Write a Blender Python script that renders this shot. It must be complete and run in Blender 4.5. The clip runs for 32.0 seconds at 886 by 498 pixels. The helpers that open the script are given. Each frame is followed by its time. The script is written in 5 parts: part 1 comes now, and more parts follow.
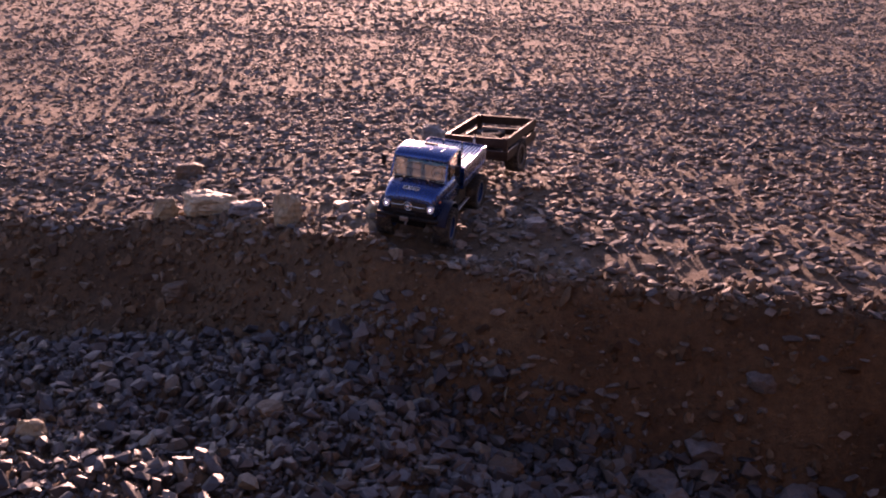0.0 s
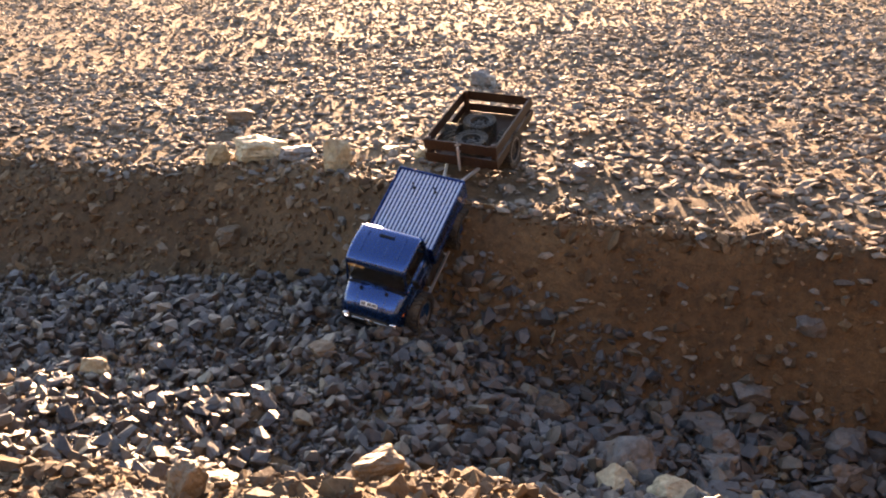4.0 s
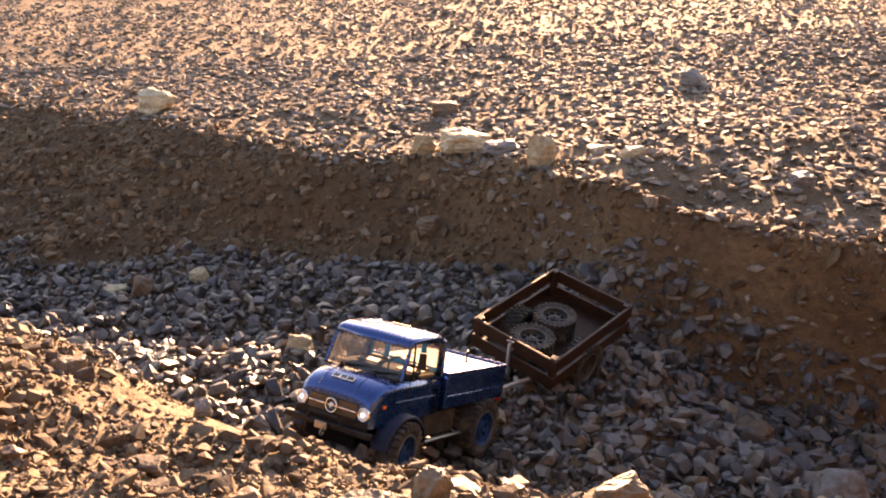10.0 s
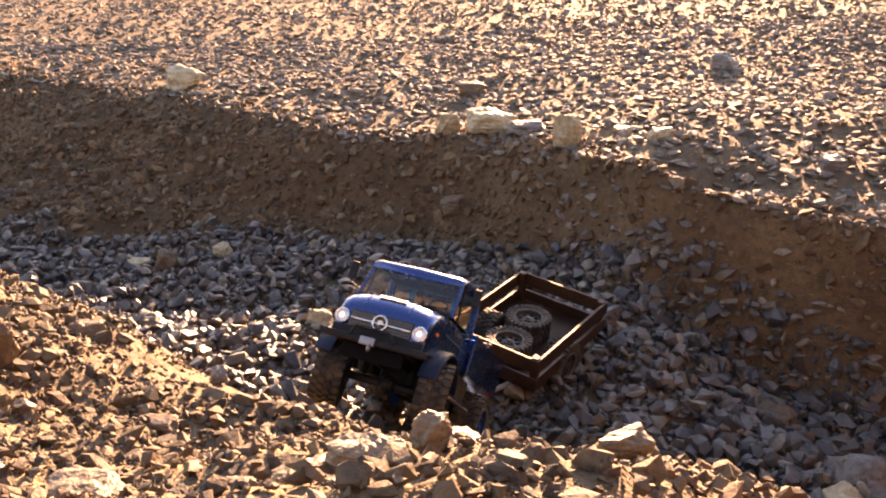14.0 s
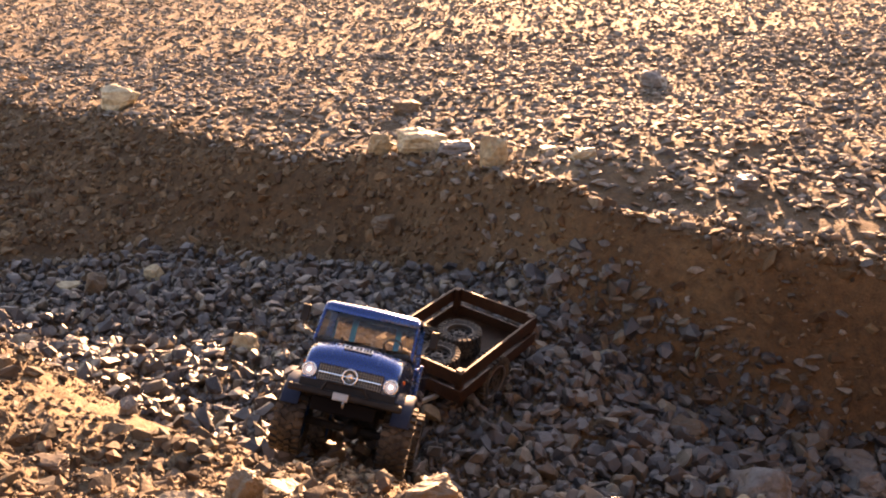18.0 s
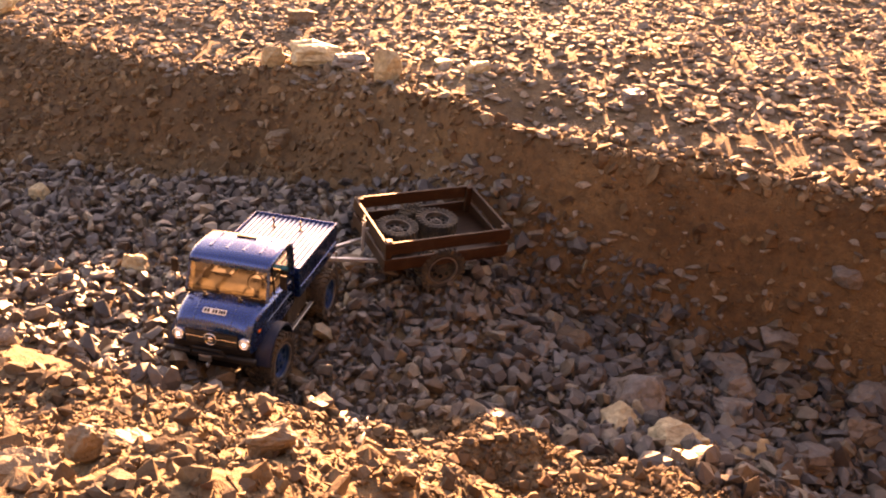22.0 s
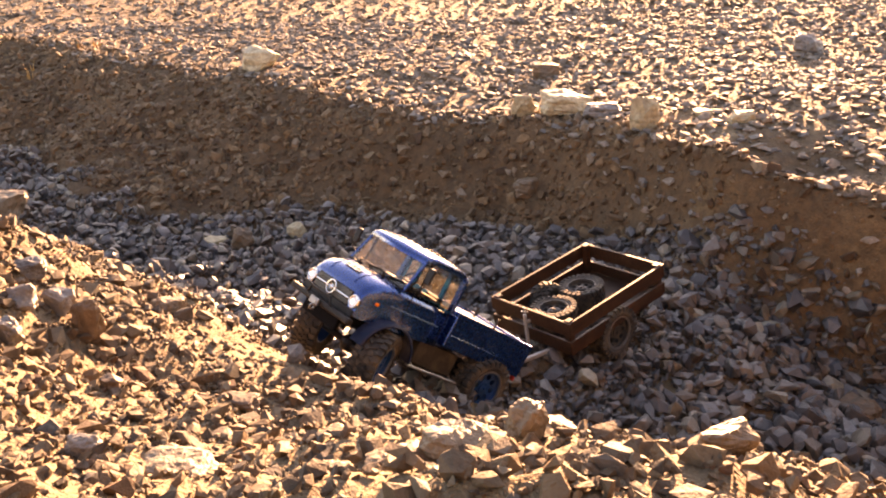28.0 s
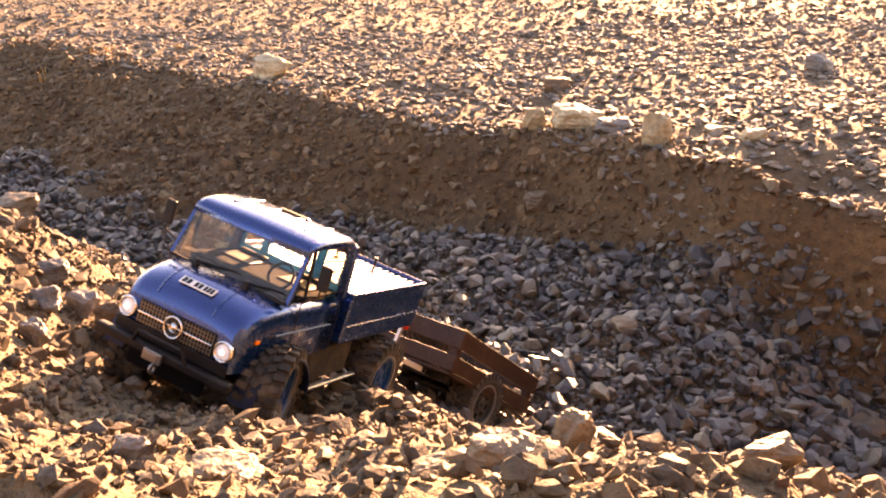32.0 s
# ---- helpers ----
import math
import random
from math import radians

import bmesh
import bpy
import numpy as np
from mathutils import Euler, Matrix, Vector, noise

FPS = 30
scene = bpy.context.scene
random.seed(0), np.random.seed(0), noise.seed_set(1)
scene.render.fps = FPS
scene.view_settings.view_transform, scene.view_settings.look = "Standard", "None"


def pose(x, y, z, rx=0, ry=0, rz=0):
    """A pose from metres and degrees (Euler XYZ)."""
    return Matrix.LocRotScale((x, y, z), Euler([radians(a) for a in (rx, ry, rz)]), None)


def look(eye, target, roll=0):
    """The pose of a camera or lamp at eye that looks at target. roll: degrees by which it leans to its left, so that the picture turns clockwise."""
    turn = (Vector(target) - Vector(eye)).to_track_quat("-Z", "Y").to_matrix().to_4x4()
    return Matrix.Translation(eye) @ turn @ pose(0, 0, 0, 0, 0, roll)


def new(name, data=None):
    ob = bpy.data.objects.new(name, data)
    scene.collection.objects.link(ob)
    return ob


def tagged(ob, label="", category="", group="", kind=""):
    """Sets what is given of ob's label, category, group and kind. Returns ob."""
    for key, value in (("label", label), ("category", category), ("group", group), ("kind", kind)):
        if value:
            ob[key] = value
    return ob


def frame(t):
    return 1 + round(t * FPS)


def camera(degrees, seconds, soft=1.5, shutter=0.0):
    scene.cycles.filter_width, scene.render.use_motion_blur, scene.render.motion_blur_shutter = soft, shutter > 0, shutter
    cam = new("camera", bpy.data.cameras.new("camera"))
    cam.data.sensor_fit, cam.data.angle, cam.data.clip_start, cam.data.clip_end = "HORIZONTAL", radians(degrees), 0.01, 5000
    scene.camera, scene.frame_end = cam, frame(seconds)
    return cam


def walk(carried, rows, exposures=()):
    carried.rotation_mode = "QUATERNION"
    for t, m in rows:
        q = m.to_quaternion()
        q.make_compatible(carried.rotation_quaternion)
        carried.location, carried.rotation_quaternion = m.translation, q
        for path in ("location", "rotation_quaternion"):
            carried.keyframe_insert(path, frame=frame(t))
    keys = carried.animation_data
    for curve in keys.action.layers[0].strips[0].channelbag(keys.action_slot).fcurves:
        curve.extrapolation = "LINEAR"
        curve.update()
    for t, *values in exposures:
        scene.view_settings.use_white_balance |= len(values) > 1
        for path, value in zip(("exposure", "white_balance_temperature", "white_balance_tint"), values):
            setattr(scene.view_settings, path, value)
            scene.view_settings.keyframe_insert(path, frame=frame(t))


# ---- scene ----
# Camera: time, eye, yaw to the left, pitch, roll.
PATH = [
    (0.0, -0.043, 0.076, 1.209, -17.83, -17.71, 0.28),
    (0.5, -0.047, 0.072, 1.202, -17.03, -18.85, 0.37),
    (1.0, -0.048, 0.064, 1.211, -17.10, -20.04, 0.21),
    (1.5, -0.048, 0.061, 1.207, -17.12, -20.47, 0.55),
    (2.0, -0.046, 0.069, 1.203, -17.13, -21.27, 0.30),
    (2.5, -0.045, 0.073, 1.205, -16.97, -21.20, -0.10),
    (3.0, -0.048, 0.067, 1.205, -15.98, -20.51, -0.40),
    (3.5, -0.054, 0.057, 1.206, -15.22, -20.53, -0.47),
    (5.5, -0.054, 0.057, 1.204, -14.11, -22.49, -1.07),
    (6.0, -0.052, 0.064, 1.199, -14.01, -22.43, -0.92),
    (6.5, -0.057, 0.071, 1.198, -13.55, -22.52, -0.66),
    (7.0, -0.063, 0.071, 1.206, -12.83, -21.74, -0.56),
    (7.5, -0.069, 0.073, 1.212, -9.32, -20.78, -1.16),
    (8.0, -0.074, 0.074, 1.218, -8.05, -18.59, -1.16),
    (8.5, -0.080, 0.070, 1.209, -7.08, -18.93, -0.43),
    (9.0, -0.086, 0.077, 1.206, -5.32, -21.60, -0.46),
    (9.5, -0.086, 0.082, 1.202, -3.38, -22.60, -0.92),
    (10.0, -0.093, 0.081, 1.214, -2.72, -21.17, -1.15),
    (10.5, -0.099, 0.063, 1.221, -0.92, -19.20, -1.75),
    (11.0, -0.101, 0.066, 1.209, 0.55, -19.43, -0.77),
    (11.5, -0.096, 0.077, 1.181, -0.35, -20.54, 1.59),
    (12.0, -0.093, 0.086, 1.182, 0.01, -22.10, 0.69),
    (12.5, -0.082, 0.081, 1.188, -0.85, -21.73, -0.19),
    (13.0, -0.082, 0.082, 1.186, -1.24, -21.85, -0.18),
    (13.5, -0.081, 0.084, 1.184, -0.97, -21.90, -0.56),
    (15.5, -0.067, 0.075, 1.211, -1.30, -21.47, -1.26),
    (16.0, -0.030, 0.050, 1.235, -2.96, -18.63, -1.03),
    (16.5, -0.007, 0.044, 1.227, -3.36, -18.80, 0.70),
    (17.0, 0.003, 0.049, 1.227, -3.19, -19.58, 1.03),
    (17.5, -0.005, 0.056, 1.223, -3.45, -20.57, 0.71),
    (18.0, 0.005, 0.055, 1.231, -3.69, -21.43, -0.41),
    (18.5, 0.022, 0.057, 1.245, -4.42, -21.41, -0.97),
    (19.0, 0.028, 0.056, 1.259, -6.06, -20.01, -1.67),
    (19.5, 0.036, 0.056, 1.258, -5.71, -21.74, -0.09),
    (20.0, 0.049, 0.045, 1.264, -6.31, -23.33, -0.52),
    (20.5, 0.054, 0.041, 1.269, -7.43, -24.03, -0.04),
    (21.0, 0.054, 0.044, 1.267, -8.03, -27.93, -0.06),
    (21.5, 0.051, 0.049, 1.264, -8.91, -27.94, 0.95),
    (22.0, 0.053, 0.047, 1.265, -9.65, -27.23, 1.24),
    (22.5, 0.046, 0.046, 1.267, -8.80, -26.89, 0.88),
    (23.0, 0.041, 0.045, 1.268, -9.11, -26.67, 1.10),
    (23.5, 0.029, 0.045, 1.261, -8.60, -26.42, 0.89),
    (24.0, -0.006, 0.062, 1.236, -4.82, -26.65, 0.60),
    (24.5, -0.046, 0.081, 1.220, -1.70, -25.19, 0.33),
    (25.0, -0.076, 0.085, 1.208, 2.52, -22.91, -0.50),
    (25.5, -0.074, 0.085, 1.200, 3.49, -23.41, -1.44),
    (27.5, -0.096, 0.094, 1.184, 3.58, -22.81, -1.42),
    (28.0, -0.097, 0.095, 1.181, 3.55, -22.91, -1.52),
    (28.5, -0.094, 0.094, 1.180, 3.53, -22.64, -1.68),
    (29.0, -0.093, 0.092, 1.185, 3.84, -22.17, -2.02),
    (29.5, -0.096, 0.094, 1.182, 2.55, -22.09, -1.31),
    (30.0, -0.100, 0.096, 1.179, 1.72, -22.52, -0.76),
    (30.5, -0.118, 0.092, 1.178, 3.59, -22.72, -0.67),
    (31.0, -0.119, 0.093, 1.178, 3.97, -22.59, -0.53),
    (31.5, -0.117, 0.090, 1.181, 4.17, -22.25, -0.70),
    (32.0, -0.123, 0.089, 1.182, 3.61, -22.21, -0.34),
]


def view(x, y, z, yaw, pitch, roll):
    turn = Matrix.Rotation(radians(yaw), 4, "Z") @ Matrix.Rotation(radians(90 + pitch), 4, "X") @ Matrix.Rotation(radians(roll), 4, "Z")
    return Matrix.Translation((x, y, z)) @ turn


cam = camera(50.9, 32.0, soft=2.0)
walk(cam, [(r[0], view(*r[1:])) for r in PATH], exposures=[(0.0, 1.85, 7200, 62), (0.6, 2.05, 7600, 42), (1.2, 2.45, 8300, 32), (2.0, 2.95, 10000, 34), (3.0, 3.25, 8300, 26), (5.5, 3.35, 10300, 30), (7.0, 3.40, 11000, 34), (8.0, 3.35, 8900, 28), (9.0, 3.30, 11200, 29), (10.0, 3.30, 9900, 36), (11.0, 3.35, 9300, 30), (13.5, 3.40, 10400, 37), (16.0, 3.25, 7800, 38), (18.0, 3.25, 10700, 37), (19.2, 3.35, 8300, 30), (21.0, 3.65, 18000, 54), (24.0, 3.70, 18000, 56), (25.0, 3.70, 13500, 38), (28.0, 3.75, 12000, 40), (30.0, 3.75, 12800, 46), (32.0, 3.80, 12200, 43)])

# ---- light ----
SUN_AZ, SUN_EL = radians(13.5), radians(10.8)
world = bpy.data.worlds.new("sky")
scene.world = world
world.use_nodes = True
_n = world.node_tree.nodes
sky = _n.new("ShaderNodeTexSky")
sky.sky_type, sky.sun_disc = "NISHITA", False
sky.sun_elevation, sky.sun_rotation = SUN_EL, SUN_AZ
sky.dust_density, sky.ozone_density = 0.4, 2.0
_n["Background"].inputs["Strength"].default_value = 0.074
world.node_tree.links.new(sky.outputs[0], _n["Background"].inputs["Color"])
sun_data = bpy.data.lights.new("sun", "SUN")
sun_data.energy, sun_data.angle, sun_data.color = 3.7, radians(0.6), (1.0, 0.75, 0.52)
sun = new("sun", sun_data)
sun_dir = Vector((math.sin(SUN_AZ) * math.cos(SUN_EL), math.cos(SUN_AZ) * math.cos(SUN_EL), math.sin(SUN_EL)))
sun.matrix_world = look(sun_dir * 20, (0, 0, 0))

# ---- materials ----
class Nodes:
    """A node material under construction."""

    def __init__(self, name):
        self.mat = bpy.data.materials.new(name)
        self.mat.use_nodes = True
        self.tree = self.mat.node_tree
        self.bsdf = self.tree.nodes["Principled BSDF"]

    def add(self, kind):
        return self.tree.nodes.new(kind)

    def link(self, a, b):
        self.tree.links.new(a, b)

    def coords(self, world_space=False):
        if world_space:
            return self.add("ShaderNodeNewGeometry").outputs["Position"]
        return self.add("ShaderNodeTexCoord").outputs["Object"]

    def noise(self, vec, scale, detail=4.0, rough=0.55):
        node = self.add("ShaderNodeTexNoise")
        node.inputs["Scale"].default_value = scale
        node.inputs["Detail"].default_value = detail
        node.inputs["Roughness"].default_value = rough
        self.link(vec, node.inputs["Vector"])
        return node.outputs["Fac"]

    def ramp(self, fac, stops):
        node = self.add("ShaderNodeValToRGB")
        els = node.color_ramp.elements
        while len(els) < len(stops):
            els.new(0.5)
        for el, (pos, col) in zip(els, stops):
            el.position, el.color = pos, (*col, 1)
        self.link(fac, node.inputs["Fac"])
        return node.outputs["Color"]

    def mix(self, fac, a, b, mode="MIX"):
        node = self.add("ShaderNodeMix")
        node.data_type, node.blend_type = "RGBA", mode
        for socket, value in ((node.inputs[0], fac), (node.inputs[6], a), (node.inputs[7], b)):
            if isinstance(value, (int, float)):
                socket.default_value = value
            elif isinstance(value, tuple):
                socket.default_value = (*value, 1)
            else:
                self.link(value, socket)
        return node.outputs[2]

    def bump(self, height, strength, distance):
        node = self.add("ShaderNodeBump")
        node.inputs["Strength"].default_value, node.inputs["Distance"].default_value = strength, distance
        self.link(height, node.inputs["Height"])
        self.link(node.outputs[0], self.bsdf.inputs["Normal"])

    def set(self, **values):
        for key, value in values.items():
            socket = self.bsdf.inputs[key.replace("_", " ")]
            if isinstance(value, (int, float)):
                socket.default_value = value
            elif isinstance(value, tuple):
                socket.default_value = (*value, 1)
            else:
                self.link(value, socket)
        return self


def stone_material(name, stops, rough=0.75, per="island", soil=0.5, shine=0.4):
    """Broken limestone: colour from stone to stone, grain, dust and fine relief."""
    n = Nodes(name)
    if per == "island":
        rnd = n.add("ShaderNodeNewGeometry").outputs["Random Per Island"]
    else:
        rnd = n.add("ShaderNodeObjectInfo").outputs["Random"]
    pos = n.coords(True)
    base = n.ramp(rnd, stops)
    grain, fine = n.noise(pos, 70, 6, 0.65), n.noise(pos, 420, 3, 0.6)
    stain = n.noise(pos, 16, 3, 0.5)
    col = n.mix(0.8, base, n.ramp(grain, [(0.30, (0.42, 0.40, 0.38)), (0.70, (1.25, 1.25, 1.25))]), "MULTIPLY")
    col = n.mix(0.35, col, n.ramp(fine, [(0.3, (0.5, 0.5, 0.5)), (0.7, (1.1, 1.1, 1.1))]), "MULTIPLY")
    col = n.mix(n.ramp(stain, [(0.48, (0, 0, 0)), (0.72, (soil, soil, soil))]), col, (0.19, 0.115, 0.06))
    n.set(Base_Color=col, Roughness=rough, Specular_IOR_Level=shine)
    n.bump(n.mix(0.4, grain, fine), 0.6, 0.004)
    return n.mat


def soil_material(name):
    n = Nodes(name)
    pos = n.coords(True)
    big, fine, grit = n.noise(pos, 3.0, 5, 0.6), n.noise(pos, 45, 6, 0.7), n.noise(pos, 170, 3, 0.6)
    earth = n.ramp(big, [(0.3, (0.075, 0.044, 0.022)), (0.52, (0.125, 0.076, 0.040)), (0.72, (0.18, 0.120, 0.066))])
    dusty = n.ramp(big, [(0.3, (0.115, 0.084, 0.055)), (0.52, (0.18, 0.136, 0.088)), (0.72, (0.25, 0.198, 0.132))])
    fines = n.add("ShaderNodeAttribute")
    fines.attribute_name = "fines"
    col = n.mix(fines.outputs["Fac"], earth, dusty)
    col = n.mix(0.75, col, n.ramp(fine, [(0.30, (0.25, 0.23, 0.21)), (0.68, (1.2, 1.15, 1.05))]), "MULTIPLY")
    n.set(Base_Color=col, Roughness=0.92)
    mixed = n.mix(0.5, fine, grit)
    n.bump(mixed, 0.9, 0.014)
    return n.mat


def paint_material(name, colour, rough=0.35, metal=0.0, dust=0.25, coat=0.0, shine=0.5):
    n = Nodes(name)
    pos = n.coords()
    spots, wear = n.noise(pos, 35, 5, 0.6), n.noise(pos, 180, 3, 0.6)
    dusty = n.mix(n.ramp(spots, [(0.45, (0, 0, 0)), (0.8, (dust, dust, dust))]), colour, (0.33, 0.25, 0.16))
    n.set(Base_Color=dusty, Metallic=metal, Coat_Weight=coat, Coat_Roughness=0.10, Specular_IOR_Level=shine)
    n.set(Roughness=n.ramp(wear, [(0.3, (rough * 0.8,) * 3), (0.8, (min(1.0, rough * 1.35),) * 3)]))
    n.bump(wear, 0.06, 0.001)
    return n.mat


M_SOIL = soil_material("soil")
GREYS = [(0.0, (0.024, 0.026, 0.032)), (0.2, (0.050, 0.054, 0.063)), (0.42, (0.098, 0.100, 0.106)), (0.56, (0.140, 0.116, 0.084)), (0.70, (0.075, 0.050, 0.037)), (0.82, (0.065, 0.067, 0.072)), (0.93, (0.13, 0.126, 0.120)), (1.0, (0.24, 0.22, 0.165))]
TANS = [(0.0, (0.050, 0.042, 0.035)), (0.25, (0.088, 0.066, 0.048)), (0.5, (0.125, 0.097, 0.066)), (0.7, (0.085, 0.080, 0.076)), (0.85, (0.178, 0.148, 0.104)), (1.0, (0.105, 0.060, 0.042))]
# bed stones darker than the rest: the shade of the gaps is in their colour
M_GAP_SHADE = stone_material("gap_shade_gravel", [(0.0, (0.035, 0.036, 0.040)), (0.6, (0.085, 0.085, 0.088)), (1.0, (0.14, 0.115, 0.09))], 0.42, soil=0.15, shine=0.6)
M_GREY = stone_material("grey_limestone", GREYS, 0.45, soil=0.15, shine=0.5)
M_GREY_STONE = stone_material("grey_limestone_stone", GREYS, 0.45, "object", 0.15, 0.5)
M_TAN = stone_material("tan_limestone", TANS, 0.72, shine=0.2)
M_TAN_STONE = stone_material("tan_limestone_stone", TANS, 0.72, "object", 0.5, 0.2)
M_BLUE = paint_material("blue_paint", (0.0006, 0.050, 0.195), 0.26, 0.90, 0.02, 1.0, 0.4)
M_BLACK = paint_material("black_plastic", (0.007, 0.007, 0.008), 0.5, 0.0, 0.05, 0.0, 0.22)
M_MATT = paint_material("matt_black", (0.006, 0.006, 0.007), 0.95, 0.0, 0.0, 0.0, 0.05)
M_WING = paint_material("dark_wing", (0.004, 0.012, 0.036), 0.45, 0.0, 0.08, 0.0, 0.2)
M_STEEL = paint_material("grey_steel", (0.32, 0.31, 0.30), 0.38, 0.9, 0.2)
M_CHROME = paint_material("chrome", (0.75, 0.75, 0.74), 0.12, 1.0, 0.05)
M_MESH = paint_material("grille_metal", (0.20, 0.185, 0.16), 0.42, 0.8, 0.1)
M_ALU = paint_material("aluminium", (0.62, 0.62, 0.62), 0.42, 0.8, 0.15)
# rib colour paled so that it carries the glare of sun and sky
M_DECK_GLARE = paint_material("deck_glare_paint", (0.42, 0.48, 0.58), 0.30, 0.25, 0.10, 0.8)
M_OLIVE = paint_material("dusty_olive", (0.020, 0.016, 0.011), 0.65, 0.0, 0.15, 0.0, 0.25)
M_ORANGE = paint_material("orange_plastic", (0.75, 0.16, 0.01), 0.3, 0.0, 0.1)
M_RED = paint_material("red_plastic", (0.45, 0.02, 0.01), 0.3, 0.0, 0.1)
M_WHITE = paint_material("white_plate", (0.75, 0.75, 0.72), 0.4, 0.0, 0.15)
M_RIM = paint_material("blue_rim", (0.006, 0.060, 0.18), 0.32, 0.5, 0.15)
# lighter blue that paints the highlight along the cab's side
M_EDGE_GLINT = paint_material("blue_edge_glint", (0.035, 0.10, 0.20), 0.35, 0.3, 0.1)
M_DARKRIM = paint_material("dark_rim", (0.055, 0.052, 0.050), 0.5, 0.6, 0.3)


def wood_material():
    n = Nodes("dark_wood")
    pos = n.coords()
    stretch = n.add("ShaderNodeMapping")
    stretch.inputs["Scale"].default_value = (0.35, 1.6, 1.6)
    n.link(pos, stretch.inputs["Vector"])
    grain, dust = n.noise(stretch.outputs[0], 90, 6, 0.65), n.noise(pos, 22, 4, 0.6)
    col = n.ramp(grain, [(0.3, (0.012, 0.0045, 0.002)), (0.55, (0.030, 0.011, 0.0045)), (0.8, (0.06, 0.023, 0.009))])
    col = n.mix(n.ramp(dust, [(0.55, (0, 0, 0)), (0.85, (0.14, 0.14, 0.14))]), col, (0.28, 0.20, 0.12))
    n.set(Base_Color=col, Roughness=0.5, Specular_IOR_Level=0.3)
    n.bump(grain, 0.25, 0.001)
    return n.mat


def glass_material():
    n = Nodes("window_glass")
    tree = n.tree
    clear, film, body, shine, blend, fresnel = (n.add(k) for k in ("ShaderNodeBsdfTransparent", "ShaderNodeBsdfTranslucent", "ShaderNodeMixShader", "ShaderNodeBsdfGlossy", "ShaderNodeMixShader", "ShaderNodeLayerWeight"))
    clear.inputs["Color"].default_value = (0.84, 0.82, 0.78, 1)
    film.inputs["Color"].default_value = (0.62, 0.50, 0.33, 1)
    shine.inputs["Roughness"].default_value = 0.08
    fresnel.inputs["Blend"].default_value = 0.5
    dust = n.noise(n.coords(), 60, 5, 0.6)
    n.link(n.ramp(dust, [(0.3, (0.006, 0.006, 0.006)), (0.8, (0.036, 0.036, 0.036))]), body.inputs[0])
    n.link(clear.outputs[0], body.inputs[1])
    n.link(film.outputs[0], body.inputs[2])
    n.link(n.ramp(fresnel.outputs["Facing"], [(0.0, (0.035, 0.035, 0.035)), (0.6, (0.08, 0.08, 0.08)), (0.85, (0.25, 0.25, 0.25)), (1.0, (0.8, 0.8, 0.8))]), blend.inputs[0])
    n.link(body.outputs[0], blend.inputs[1])
    n.link(shine.outputs[0], blend.inputs[2])
    n.link(blend.outputs[0], tree.nodes["Material Output"].inputs["Surface"])
    return n.mat


def shell_material():
    """Thin clear plastic, painted blue on the inside: some light comes through."""
    n = Nodes("translucent_blue_shell")
    glow, blend = n.add("ShaderNodeBsdfTranslucent"), n.add("ShaderNodeMixShader")
    n.set(Base_Color=(0.003, 0.04, 0.19), Roughness=0.3)
    grain = n.noise(n.coords(), 60, 3, 0.5)
    n.link(n.ramp(grain, [(0.3, (0.004, 0.22, 0.42)), (0.7, (0.008, 0.36, 0.52))]), glow.inputs["Color"])
    blend.inputs[0].default_value = 0.45
    n.link(n.bsdf.outputs[0], blend.inputs[1])
    n.link(glow.outputs[0], blend.inputs[2])
    n.link(blend.outputs[0], n.tree.nodes["Material Output"].inputs["Surface"])
    return n.mat


def lamp_material(name, glow):
    n = Nodes(name)
    n.set(Base_Color=(0.62, 0.70, 0.80), Roughness=0.15, Emission_Color=(0.75, 0.87, 1.0), Emission_Strength=glow)
    return n.mat


M_CLOD = stone_material("earth_clod", [(0.0, (0.060, 0.034, 0.018)), (0.5, (0.125, 0.076, 0.040)), (0.85, (0.19, 0.128, 0.072)), (1.0, (0.20, 0.16, 0.12))], 0.85)
M_STRAW = paint_material("dry_grass", (0.42, 0.22, 0.06), 0.7, 0.0, 0.3)
M_WOOD, M_GLASS, M_SHELL = wood_material(), glass_material(), shell_material()
M_LAMP, M_BULB = lamp_material("lamp_lens", 0.022), lamp_material("lamp_bulb", 1.2)
M_FIELD = stone_material("field_limestone", [(0.0, (0.10, 0.095, 0.092)), (0.4, (0.18, 0.165, 0.148)), (0.75, (0.27, 0.235, 0.195)), (1.0, (0.22, 0.14, 0.09))], 0.75, soil=0.25, shine=0.2)
M_PALE = stone_material("pale_limestone", [(0.0, (0.36, 0.30, 0.19)), (1.0, (0.50, 0.43, 0.29))], 0.6, "object", 0.5)
M_GREY1 = stone_material("grey_rock", [(0.0, (0.11, 0.11, 0.112)), (1.0, (0.19, 0.185, 0.178))], 0.5, "object", 0.4)
M_TAN1 = stone_material("tan_rock", [(0.0, (0.11, 0.074, 0.050)), (0.6, (0.17, 0.13, 0.088)), (1.0, (0.20, 0.165, 0.12))], 0.55, "object", 0.6)
M_RUBBER = paint_material("rubber", (0.018, 0.016, 0.014), 0.8, 0.0, 0.35)


# ---- ground ----
def lattice(ix, iy, seed):
    h = np.sin(ix * 127.1 + iy * 311.7 + seed * 74.7) * 43758.5453
    return h - np.floor(h)


